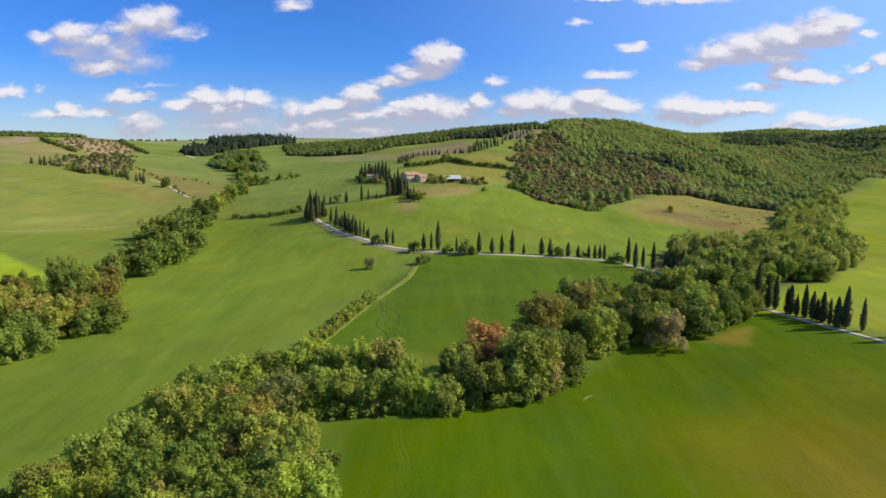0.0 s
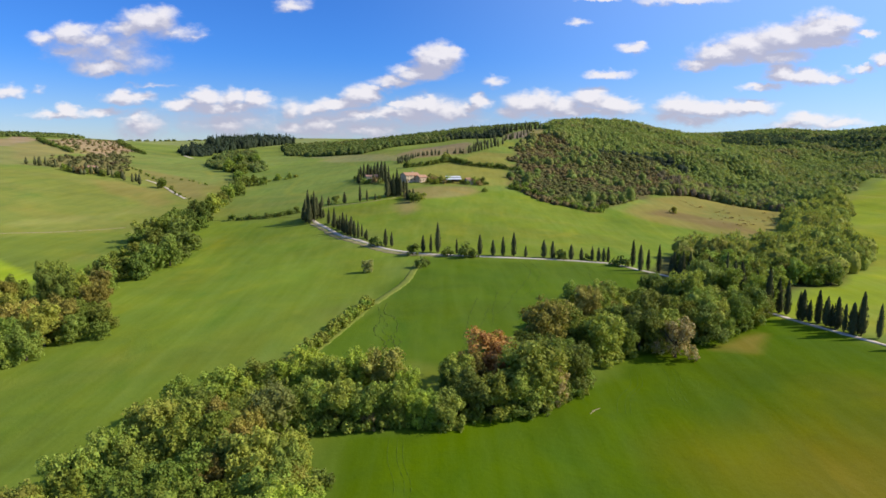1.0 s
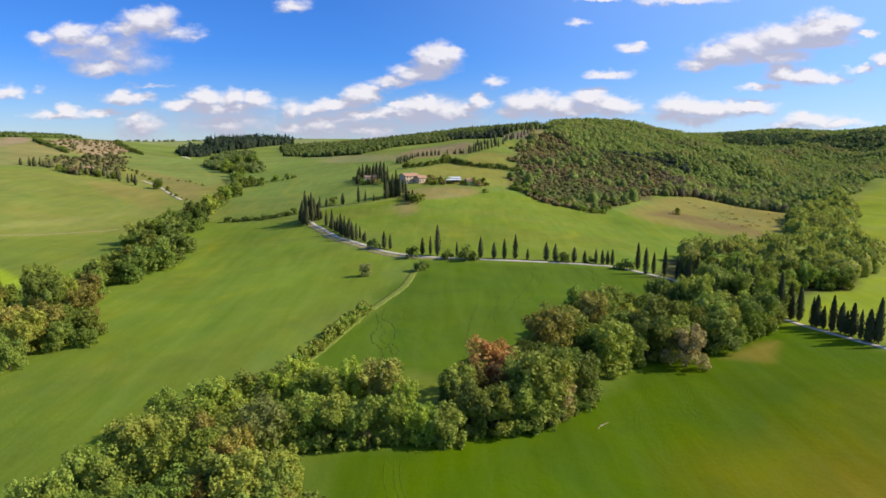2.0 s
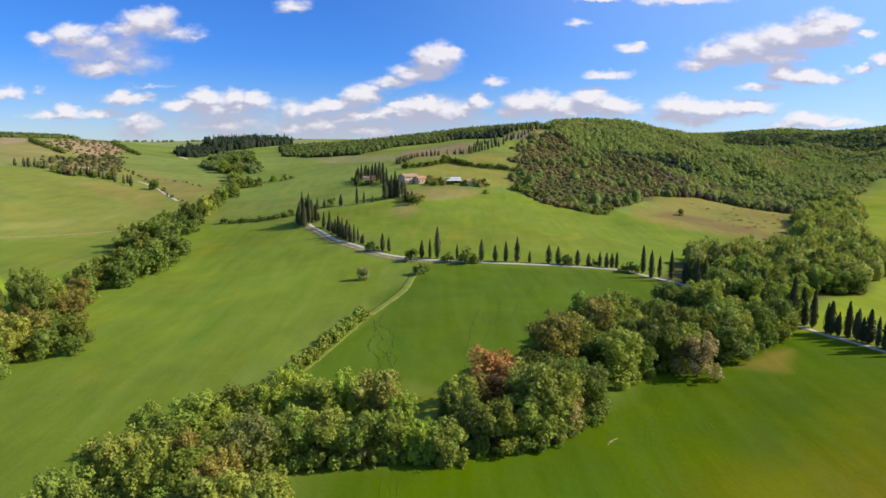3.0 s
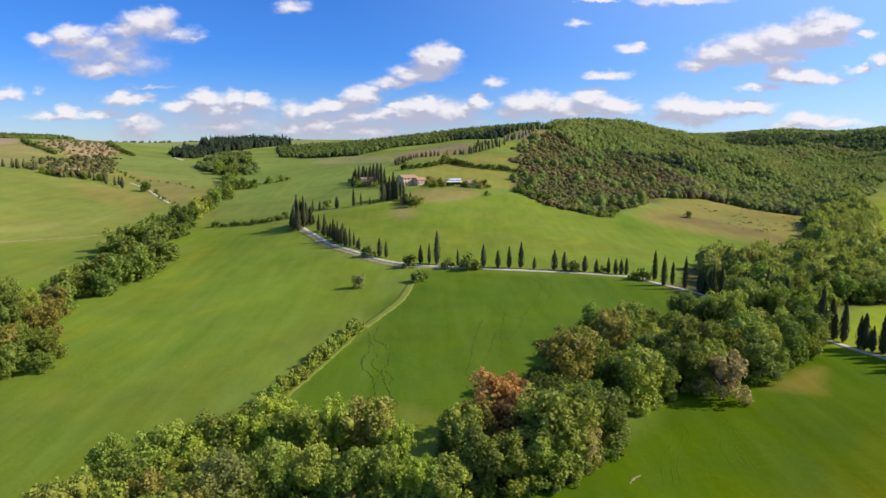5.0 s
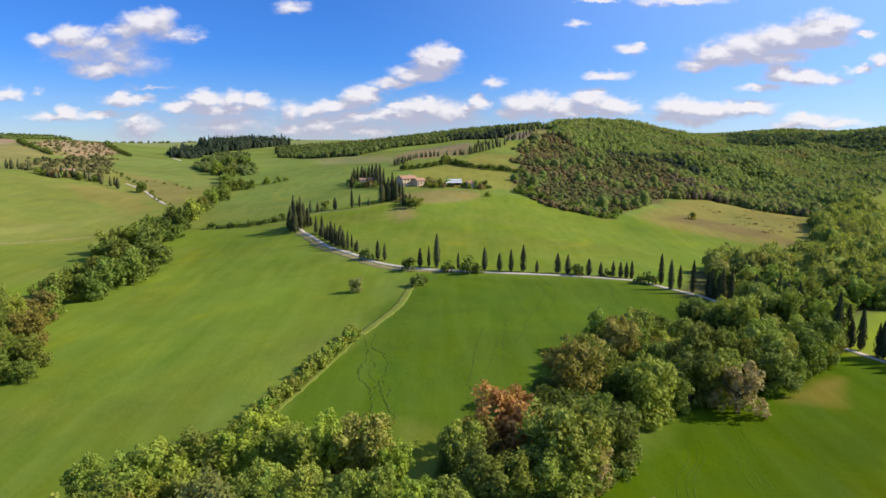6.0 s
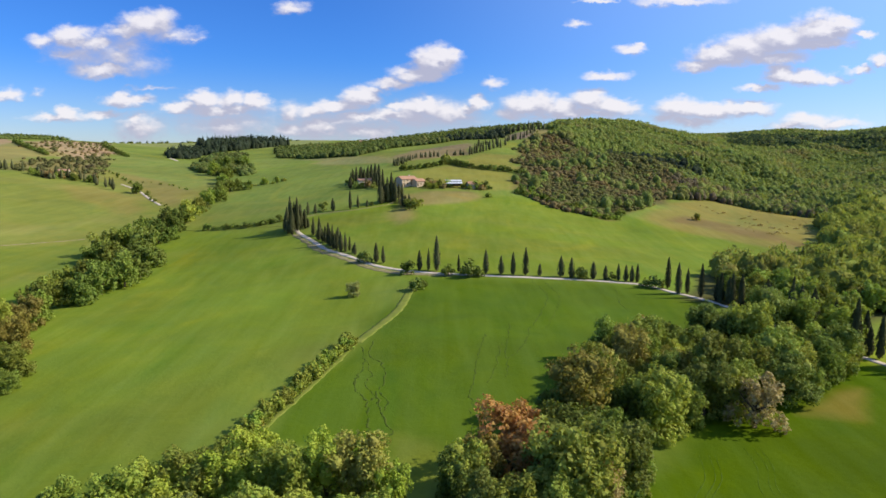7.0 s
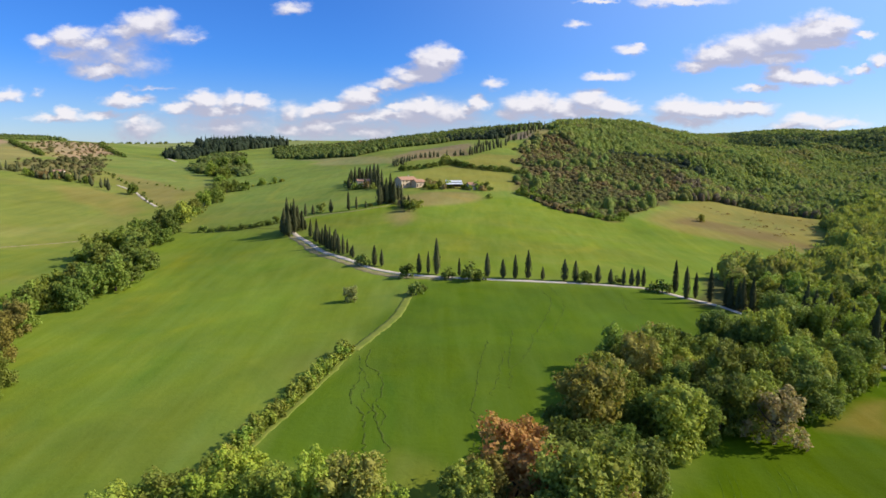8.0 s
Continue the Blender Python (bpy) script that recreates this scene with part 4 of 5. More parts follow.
BELT_EAST = [(2, 130), (18, 131), (34, 142), (43, 158), (56, 176), (80, 180), (96, 182), (114, 206), (105, 226), (75, 226), (47, 212), (35, 192), (22, 168), (4, 150)]
BELT_WEST = [(-80, 88), (-66, 106), (-62, 142), (-35, 154), (-10, 146), (-4, 134), (-10, 129), (-26, 125), (-22, 88)]
rng = np.random.default_rng(31)
for poly, tints in ((BELT_EAST, (GREEN, DEEP, OLIVE, GREEN)), (BELT_WEST, (OLIVE, LIME, GREEN, GOLD))):
    for x, y in zip(*scattered(poly, 9.5, 32)):
        if min(math.hypot(x - px, y - py) for px, py in ((13, 151), (12, 126), (45, 160), (68, 171), (-14, 144))) < 7.5:
            continue
        y = behind_edge(x, y, 4.0)
        plant(FULL[rng.integers(7)], x, y, rng.uniform(3.0, 4.6), tints[rng.integers(4)], rng, rng.uniform(0.9, 1.25), "leafy tree in the thick of the belt", BELT)
for x, y in zip(*scattered(VALLEY_NEAR, 7.5, 30)):
    plant(LIGHT[rng.integers(5)], x, y, rng.uniform(3.4, 4.9), (OLIVE, GREEN, GREEN, DEEP)[rng.integers(4)], rng, rng.uniform(0.95, 1.25), "green tree in the valley wood", "trees of the valley wood")

for seed, line, tints in (
    (46, [(-24, 97), (-22, 108), (-28, 120), (-20, 123), (-8, 126), (4, 127), (12, 122), (20, 126), (30, 133), (36, 142)], (GREEN, DEEP, OLIVE)),
    (47, [(-68, 112), (-66, 140), (-50, 150), (-38, 154), (-15, 151)], (OLIVE, GREEN, LIME)),
):
    rng = np.random.default_rng(seed)
    for s, (x, y) in enumerate(smooth_line(line, 3.4)):
        y = behind_edge(x, y, 1.5) if seed == 46 else y
        plant(SHRUB[s % 3], x + rng.normal(0, 0.7), y + rng.normal(0, 0.5), rng.uniform(1.1, 2.3), tints[s % 3], rng, rng.uniform(0.8, 1.2), "leafy undergrowth at the edge of the belt", "undergrowth of the belt")
rng = np.random.default_rng(33)
for s, (x, y) in enumerate(smooth_line([(-27, 222), (-31, 207), (-36, 190), (-40, 176), (-42, 164), (-45, 154)], 1.15)):
    plant(SHRUB[s % 3], x + 0.1 + rng.normal(0, 0.4), y + rng.normal(0, 0.4), rng.uniform(1.5, 2.6), (OLIVE, GREEN, OLIVE)[s % 3], rng, rng.uniform(0.9, 1.3), "leafy shrub in the hedge along the grass strip", "shrubs of the field hedge")
rng = np.random.default_rng(34)
for s, (x, y) in enumerate(smooth_line([(-147, 424), (-135, 421), (-123, 420), (-111, 421), (-99, 426)], 2.6)):
    plant(SHRUB[s % 3], x, y + rng.normal(0, 0.8), rng.uniform(1.5, 2.6), DEEP, rng, rng.uniform(0.8, 1.2), "dark shrub in the hedge beside the track", "shrubs of the track hedge")
rng = np.random.default_rng(35)
for s, (x, y) in enumerate(smooth_line([(-35, 607), (-12, 617), (6, 640), (12, 640), (28, 615), (50, 601), (69, 590), (76, 580)], 3.4)):
    plant(SHRUB[s % 3], x, y + rng.normal(0, 1), rng.uniform(2.3, 4.2), DEEP, rng, rng.uniform(0.8, 1.2), "dark shrub in the hedge above the pasture", "shrubs of the upper hedge")
for seed, line, gap, low, high, tint, label, group in (
    (70, [(-565, 862), (-530, 820), (-495, 781), (-438, 728)], 5.0, 2.0, 4.0, DEEP, "dark bush in the hedge on the far slope", "bushes of the far hedge"),
    (71, [(-580, 1102), (-500, 970), (-439, 880), (-412, 848)], 7.0, 2.5, 4.5, DEEP, "dark bush along the far field's edge", "bushes of the far hedge"),
    (72, [(-362, 685), (-345, 675), (-315, 646), (-288, 612), (-268, 585), (-233, 538), (-211, 513)], 8.0, 0.8, 2.2, DEEP, "small bush beside the hillside track", "bushes along the hillside track"),
    (73, [(-280, 622), (-263, 624), (-228, 593)], 9.0, 0.8, 1.6, GREEN, "small bush in the hillside field", "bushes in the hillside field"),
    (74, [(-191, 580), (-183, 589), (-176, 603), (-168, 615), (-157, 618), (-148, 628)], 4.0, 1.4, 2.6, OLIVE, "leafy bush in the hedge across the slope", "bushes of the slope hedge"),
    (75, [(58, 494), (80, 470), (109, 441), (125, 462)], 3.6, 1.8, 3.4, GREEN, "green bush at the foot of the dry slope", "bushes at the foot of the slope"),
):
    rng = np.random.default_rng(seed)
    for s, (x, y) in enumerate(smooth_line(line, gap)):
        plant(SHRUB[s % 3], x + rng.normal(0, gap * 0.2), y + rng.normal(0, gap * 0.2), rng.uniform(low, high), tint, rng, rng.uniform(0.8, 1.2), label, group)
rng = np.random.default_rng(43)
for x, y in smooth_line([(-178, 412), (-172, 456), (-178, 500), (-187, 560), (-200, 610), (-222, 672), (-245, 720), (-258, 770)], 13.0):
    plant(LIGHT[rng.integers(5)], x + rng.normal(0, 3), y + rng.normal(0, 3), rng.uniform(3.6, 5.6), (GREEN, DEEP, GREEN)[rng.integers(3)], rng, rng.uniform(0.9, 1.15), "green tree along the upper stream", STREAM)
rng = np.random.default_rng(44)
tufts = []
for k in range(60):
    x, y, r = rng.uniform(205, 275), rng.uniform(430, 545), rng.uniform(0.4, 1.3)
    d = rng.normal(0, 1, (24, 3))
    d[:, 2] = np.abs(d[:, 2])
    d /= np.linalg.norm(d, axis=1)[:, None]
    tufts.append(cards(rng, d * r * (1.6, 0.9, 0.6) + (x, y, ground_z(x, y)), d, 0.5 * r, 0.5, 3))
dry_tufts = new("dry_tufts", mesh_of("dry_tufts", *join(tufts), LEAF))
dry_tufts.color = (*BROWN, 1)
tagged(dry_tufts, "dry brown tufts in the pasture below the wood", "grass", "", "stuff")
wood([(-33, 274, 2.2)], FULL, [(0.400, 0.420, 0.140)], 36, "small lone pale tree standing in the wheat field", "")
wood([(-9, 279, 2.6), (-7, 283, 1.9)], SHRUB, [DEEP], 37, "bush at the head of the grass strip", "")
wood([(180, 468, 2.4)], LIGHT, [OLIVE], 38, "lone bush in the dry pasture", "")
wood([(-258, 562, 4.0)], LIGHT, [DEEP], 39, "lone dark round tree beside the hillside track", "")
wood([(-14, 303, 3.0), (-35, 324, 3.0), (3, 300, 2.7), (12, 298, 4.0), (16, 297, 2.2), (58, 293, 2.6), (71, 293, 1.6), (84, 279, 2.9), (81, 281, 2.1), (59, 294, 2.2)], SHRUB, [DEEP], 40, "dark rounded bush beside the gravel road", "bushes along the road")
wood([(-66, 524, 3.0), (-61, 523, 2.6), (-56, 522, 3.0), (-51, 517, 2.4), (-40, 508, 2.6), (-36, 505, 2.2), (-10, 506, 2.4), (-6, 509, 2.8), (-2, 511, 2.2), (3, 500, 1.8), (18, 503, 2.4), (31, 497, 2.4), (-24, 440, 2.8), (-21, 436, 2.6), (-17, 438, 2.2), (-28, 447, 1.8), (-45, 444, 1.6), (6, 655, 5.0), (-8, 520, 3.0), (-74, 540, 3.2)], SHRUB, [GREY, OLIVE, DEEP, BROWN], 45, "olive-grey bush around the farm buildings", "")
wood([(-77, 444, 3.0), (34, 470, 2.0), (0, 505, 3), (6, 506, 3), (-4, 500, 2.6), (28, 500, 3.5), (34, 503, 3), (22, 497, 2.2), (-8, 500, 2.2), (37, 500, 2.0), (-19, 425, 3.6), (-16, 432, 3), (-13, 436, 2.4), (62, 500, 3.5), (68, 498, 3)], SHRUB, [OLIVE, GREEN, DEEP], 41, "bush near the farmhouse", "")


# cypresses
def cypress_mesh(seed, leaves, sides, rings):
    rng = np.random.default_rng(seed)
    ring = np.linspace(0, 2 * np.pi, sides, endpoint=False)

    def wide(s):
        return 0.115 * np.sin(np.pi * np.clip(s, 0, 1) ** 0.62) ** 0.8 * (1.0 - 0.25 * s) + 0.004

    verts, faces = [], []
    for k in range(rings + 1):
        s = k / rings
        r = wide(s) * 0.9 * (1 + rng.normal(0, 0.12, sides)) * (1 + rng.normal(0, 0.10))
        verts.append(np.stack([r * np.cos(ring), r * np.sin(ring), np.full(sides, 0.03 + 0.97 * s) + rng.normal(0, 0.008, sides)], 1))
    for k in range(rings):
        for i in range(sides):
            j = (i + 1) % sides
            faces.append([k * sides + i, k * sides + j, (k + 1) * sides + j, (k + 1) * sides + i])
    pieces = [(np.concatenate(verts), faces)]
    if leaves:
        s, a = rng.uniform(0.02, 0.99, leaves), rng.uniform(0, 2 * np.pi, leaves)
        r = wide(s) * rng.uniform(0.9, 1.42, leaves)
        points = np.stack([r * np.cos(a), r * np.sin(a), 0.03 + 0.97 * s], 1)
        normals = np.stack([np.cos(a), np.sin(a), 0.35 + 0 * a], 1)
        v, f = cards(rng, points, normals, 0.017, 0.4)
        v[:, 2] = (v[:, 2] - np.repeat(points[:, 2], 4)) * 1.9 + np.repeat(points[:, 2], 4)
        pieces.append((v, f))
    return mesh_of("crown", *join(pieces), NEEDLE, True)


def cypress_trunk(seed):
    rng = np.random.default_rng(seed)
    return mesh_of("trunk", *limb(rng, (0, 0, -0.03), (0, 0, 0.5), 0.022, 0.012), BARK, True)


SPIRE = [tree_kind("cypress", "tall slender dark green cypress", cypress_mesh(200 + k, 520, 9, 12), cypress_trunk(220 + k), "cypress") for k in range(5)]
FAR_SPIRE = [tree_kind("cypress", "slender dark cypress on the ridge", cypress_mesh(240 + k, 60, 7, 8), cypress_trunk(250 + k), "cypress") for k in range(3)]
CYPRESS_GREEN = (0.080, 0.084, 0.033)


def thicken(rows, more, rng):
    """The rows and, for a share of them, a lower neighbour close by."""
    near = [(x + rng.uniform(-2.5, 2.5), y + rng.uniform(0.5, 3.5), tall * rng.uniform(0.55, 0.95)) for x, y, tall in rows if rng.uniform() < more]
    return [*rows, *near]


def cypresses(rows, kinds, seed, label, group, fat=1.0, more=0.0, grown=1.0):
    rng = np.random.default_rng(seed)
    for x, y, tall in thicken(rows, more, rng):
        tall = tall * grown * rng.uniform(0.85, 1.1)
        ob = copy_thing(kinds[rng.integers(len(kinds))], Matrix.Translation((x, y, ground_z(x, y) - 0.1)) @ Matrix.Rotation(rng.uniform(0, 6.28), 4, "Z") @ Matrix.Diagonal((*[fat * (0.45 * tall + 5.0) * rng.uniform(0.65, 1.3)] * 2, tall, 1)))
        k = rng.uniform(0.7, 1.35)
        for child in ob.children:
            if child.name.split(".")[0] == "crown":
                child.color = (*[c * k for c in CYPRESS_GREEN], 1)
        tagged(ob, label, "", group)


cypresses([(-86.8, 390, 17.5), (-86, 394, 19), (-83.5, 386, 17.3), (-81.7, 393, 18), (-81.5, 400, 14.1), (-80.3, 404, 10.9), (-89, 396, 13), (-87, 402, 12), (-78, 396, 12)], SPIRE, 50, "tall dark cypress at the bend of the road", "cypresses along the road", 1.0, 1.0)
cypresses([(-85.2, 436.5, 8.0), (-80.7, 438, 6.2), (-69.5, 439.5, 7.7), (-58.2, 439, 12.1), (-53.3, 440, 9.9), (-47.5, 441.5, 5.1)], SPIRE, 51, "slender cypress beside the upper road", "cypresses along the road")
cypresses([(-60, 361, 9.9), (-57.5, 356.5, 11.5), (-54.5, 352, 11.8), (-51.5, 346, 10.5), (-49, 343.6, 10.9), (-46.5, 342, 9.5), (-64.5, 368.1, 9), (-41, 336, 6.8), (-66, 376, 10), (-70, 380, 11), (-62, 364, 8), (-56, 354, 9), (-53, 349, 9)], SPIRE, 52, "dark cypress in the row along the road", "cypresses along the road", 1.0, 0.8)
cypresses([(-39.5, 448, 15.7), (-37.5, 454, 13.4), (-34.9, 451, 16.6), (-32.3, 452, 17.9), (-29.8, 451, 16.8), (-27.5, 455, 13.4), (-25.6, 460, 11), (-36, 456, 12), (-33, 458, 13), (-21.9, 431, 9.6), (-19.4, 432, 8.5), (-24, 436, 9)], SPIRE, 53, "tall dense cypress in front of the farmhouse", "cypresses round the farmhouse", 1.1, 0.8)
cypresses([(-72.3, 549.4, 14.7), (-69.1, 550, 13.3), (-65.5, 547.4, 13.7), (-62.4, 548.1, 14.2), (-59.2, 548.9, 13.7), (-55.5, 540.5, 14.9), (-51.8, 535.2, 16.6), (-48.2, 528, 16.6), (-70, 556, 13), (-66, 558, 14), (-61, 556, 13), (-57, 552, 15), (-53, 546, 14), (-73, 560, 12), (-45, 525, 15)], SPIRE, 54, "tall cypress behind the farmhouse", "cypresses round the farmhouse", 1.1, 0.6)
cypresses([(-71, 527, 9), (-66, 526, 7), (-58, 525, 8), (-53, 524, 10), (-49, 520, 12), (-46, 512, 11), (-43, 505, 10)], SPIRE, 62, "cypress before the ochre farm building", "cypresses round the farmhouse", 1.2)
cypresses([(-29.4, 322.5, 10.8), (-26, 320.8, 8.5), (-9, 308.5, 9.5), (-5, 307.8, 9.1), (-1.4, 306, 14.7), (8, 303.5, 7.3), (19.5, 301, 10.2), (25.9, 300, 8.6), (30.8, 299, 11.3), (36, 298, 11), (41.8, 297.2, 6.4), (50.4, 295.8, 9.1), (54.6, 294.8, 10.1), (63.3, 293.3, 7.4), (68, 292, 6.9), (73, 291, 7.1), (75.9, 290.3, 6.7), (78.1, 289.5, 6.6), (80.1, 288.7, 7), (88.8, 279, 12), (89.3, 270, 11.5), (95.6, 264.5, 15), (93.2, 271, 9.2)], SPIRE, 55, "dark cypress in the row along the gravel road", "cypresses along the road")
cypresses([(104.0, 252.0, 12.4), (107.3, 242.0, 13.4), (110.3, 233.0, 14.8), (112.1, 225.0, 13.4), (113.2, 208.0, 15.7), (117.8, 204.5, 13.4), (119.6, 198.5, 12.4), (122.8, 195.5, 11.4), (124.0, 193.0, 10.1), (125.5, 190.1, 10.1), (126.0, 187.3, 9.5), (127.0, 185.1, 10.5), (129.0, 183.9, 12.9), (132.4, 181.0, 10.1), (100.0, 258.6, 11.4), (102.0, 254.3, 11.4), (114.0, 218.0, 13.4), (115.0, 236.0, 12.4), (119.0, 212.0, 12.4), (121.0, 197.0, 8.6), (124.5, 191.5, 7.6), (136.0, 172.0, 8.6)], SPIRE, 56, "dark cypress in the row along the gravel road", "cypresses along the road", 0.95, 0.7)
cypresses([(-42.8, 682.8, 7), (-38.3, 684.4, 7.9), (-33.3, 691.4, 7.9), (-28.9, 699.2, 8), (-25.1, 707.8, 8.1), (-20.7, 704.8, 8.7), (-15.9, 707.5, 8.8), (-11, 704.6, 10), (-6.2, 707.7, 8.8), (-1.4, 705.4, 9.4), (7.8, 713.1, 8.8), (17.2, 721.9, 9.6), (22.9, 726.4, 9), (26.7, 725.7, 9.7), (35.3, 748.8, 10), (43.8, 760.8, 10.8), (-43.3, 660, 9), (-40, 670, 9), (-37, 650, 8)], FAR_SPIRE, 57, "slender dark cypress in the avenue on the ridge", "cypresses of the ridge avenue", 1.25, 1.0, 0.78)
cypresses([(-44, 645, 9), (-41, 652, 10), (-46, 655, 9), (-38, 660, 10), (-43, 668, 11), (-36, 676, 9), (-31, 684, 10)], FAR_SPIRE, 63, "dark cypress at the foot of the ridge avenue", "cypresses of the ridge avenue", 1.3, 1.0, 0.78)
cypresses([(98, 985, 12), (108, 990, 13), (116, 1000, 12), (124, 1004, 14), (132, 1010, 13), (140, 1012, 15), (148, 1016, 12), (157, 1018, 13), (166, 1022, 14), (176, 1026, 11), (186, 1032, 13), (196, 1040, 12)], FAR_SPIRE, 64, "dark cypress on the hilltop skyline", "cypresses of the hilltop", 1.6, 1.0)
cypresses([(56.7, 801.3, 12.2), (67.6, 831.1, 11.2), (74.9, 846.9, 12.2), (84.3, 832.3, 11.2), (60, 780, 12), (50, 775, 11), (90, 850, 12), (100, 870, 13), (110, 880, 13), (118, 900, 14), (126, 930, 15), (134, 950, 16), (142, 960, 14), (150, 965, 13), (105, 900, 13), (95, 880, 12), (128, 945, 14)], FAR_SPIRE, 58, "tall dark cypress near the hilltop", "cypresses of the ridge avenue", 1.2, 0.8, 0.78)
cypresses([(-395, 584, 8.5), (-387.5, 585, 9.6), (-383.7, 586, 9), (-381.4, 591.5, 9.7), (-371.6, 590.5, 10.8), (-300.8, 579, 8.9), (-291.3, 576, 10.5), (-280, 567, 10.4), (-290.6, 582, 9.5)], FAR_SPIRE, 65, "slender cypress beside the hillside farm", "cypresses of the hillside farm", 1.5)
cypresses([(39.5, 740, 15), (42.2, 742, 15), (46.3, 745, 16), (50.2, 750, 16), (54.1, 756, 15), (58.3, 760, 16), (63.6, 772, 15), (70.6, 785, 15), (73.5, 786, 14), (82.3, 812, 14), (33.4, 728, 13), (36.1, 730, 14), (46.7, 780, 16), (70.9, 810, 15)], FAR_SPIRE, 66, "tall dark cypress in the clump on the ridge", "cypresses of the ridge avenue", 1.2, 0.5, 0.78)
rng = np.random.default_rng(59)
rows = [(x, y, t) for x, y, t in zip(*scattered(LEFT_FARM, 5.5, 60), rng.uniform(5, 9, 300)) if rng.uniform() < 0.9]
cypresses(rows[::2], FAR_SPIRE, 61, "dark cypress around the hillside farm", "trees of the hillside farm", 1.6)
for x, y, t in rows[1::2]:
    plant(LIGHT[rng.integers(5)], x, y, rng.uniform(2.5, 4.2), (DEEP, GREEN, BROWN)[rng.integers(3)], rng, 1.0, "tree around the hillside farm", "trees of the hillside farm")

for kind in (*FULL, *LIGHT, THIN, *SHRUB, *SPIRE, *FAR_SPIRE):
    remove_thing(kind)


# woods on the hills
def far_crowns(level, seeds, leaves, leaf=0.2):
    made = []
    for s in seeds:
        rng = np.random.default_rng(s)
        v, f = ball(level)
        v = bumpy(bumpy(v, rng, 0.5 if level > 1 else 0.3, 1.4), rng, 0.35, 3.1) * (1, 1, 0.9) + (0, 0, 0.45)
        if level > 1:
            low = v[f].mean(1)[:, 2] > 0.0
            f = f[low]
        pieces = [(v, f)]
        if leaves:
            d = rng.normal(0, 1, (leaves, 3))
            d[:, 2] = np.abs(d[:, 2])
            d /= np.linalg.norm(d, axis=1)[:, None]
            q, g = cards(rng, d * rng.uniform(0.9, 1.15, (leaves, 1)) + (0, 0, 0.5), d, leaf, 0.5)
            pieces.append((q, np.concatenate([g[:, :3], g[:, [0, 2, 3]]])))
        verts, faces = join(pieces)
        made.append((verts, np.array(faces)))
    return made


def woods(name, poly, mat, label, seed, gap=6.5, fine=900.0, size=0.66, tall=1.0, skip=None, density=1.0, leaves=18, edge=5.0, leaf=0.26, stray=0.0):
    """Crowns strewn over a stretch of the plan, one object; finer where nearer."""
    rng = np.random.default_rng(seed)
    rich, plain = far_crowns(2, range(300, 305), leaves, leaf), far_crowns(1, range(310, 314), 5, 0.34)
    px, py = map(np.array, zip(*poly))
    turn, far = np.arctan2(px, py + CENTRE), np.hypot(px, py + CENTRE)
    r, spots = far.min(), []
    while r < far.max():
        step = max(gap, 0.0052 * r)
        a = np.arange(turn.min(), turn.max(), step / r)
        a = a + rng.uniform(-0.4, 0.4, len(a)) * step / r
        q = r + rng.uniform(-0.4, 0.4, len(a)) * step
        spots.append(np.stack([q * np.sin(a), q * np.cos(a) - CENTRE, np.full(len(a), step)], 1))
        r += step * 0.9
    spots = np.concatenate(spots)
    bend = edge * (np.sin(spots[:, 1] / 17 + np.sin(spots[:, 0] / 23)) + 0.6 * np.sin(spots[:, 0] / 8 + spots[:, 1] / 11))
    spots_x, spots_y = spots[:, 0] + bend, spots[:, 1] + bend * 0.7
    keep = inside(poly, spots_x, spots_y) & (rng.uniform(0, 1, len(spots)) < density)
    if skip:
        drift = np.sin(spots[:, 0] / 19 + 2 * np.sin(spots[:, 1] / 31)) + np.sin(spots[:, 1] / 13 - spots[:, 0] / 27)
        for poly_out in skip[1:]:
            keep &= ~inside(poly_out, spots_x, spots_y)
        keep &= ~inside(skip[0], spots_x, spots_y) | (rng.uniform(0, 1, len(spots)) < stray * np.clip(0.5 + drift, 0, 2))
    spots = spots[keep]
    z = height(spots[:, 0], spots[:, 1])
    verts, faces, base = [], [], 0
    for (x, y, step), ground_at in zip(spots, z):
        v, f = (rich if math.hypot(x, y) < fine else plain)[rng.integers(4)]
        k = size * step * min(1.7, rng.lognormal(-0.05, 0.27))
        turn_by = rng.uniform(0, 6.28)
        c, s = math.cos(turn_by) * k, math.sin(turn_by) * k
        verts.append(np.stack([v[:, 0] * c - v[:, 1] * s + x, v[:, 0] * s + v[:, 1] * c + y, v[:, 2] * min(k, 4.2) * tall * rng.uniform(0.65, 1.4) + ground_at], 1))
        faces.append(f + base)
        base += len(v)
    ob = new(name, mesh_of(name, np.concatenate(verts), np.concatenate(faces), mat, True))
    return tagged(ob, label, "woods", "", "stuff")


woods("hill_woods", HILL_WOOD, FAR_WOOD, "dense green oak woods covering the hill", 1, 4.9, 700, 0.66, 1.25, [DRY_SLOPE, HILLTOP], 1.0, 22, 9.0, 0.2, 0.10)
woods("dark_trees", [(200, 765), (290, 732), (305, 755), (215, 800)], PINE, "dark band of evergreens on the hillside", 11, 5.5, 100, 0.66, 1.5)
for poly in (FAR_RIDGE, FAR_CREST):
    woods("dark_trees", poly, DARK_GREEN, "dark trees along the farthest ridge", 12, 9, 100, 0.66, 1.7, None, 0.8, 18, 25.0)
woods("bare_trees", TWIG_EDGE, TWIGGY, "grey-brown half-bare trees above the dry pasture", 17, 4.6, 900, 0.6, 1.35, None, 0.42, 30, 6.0, 0.16)
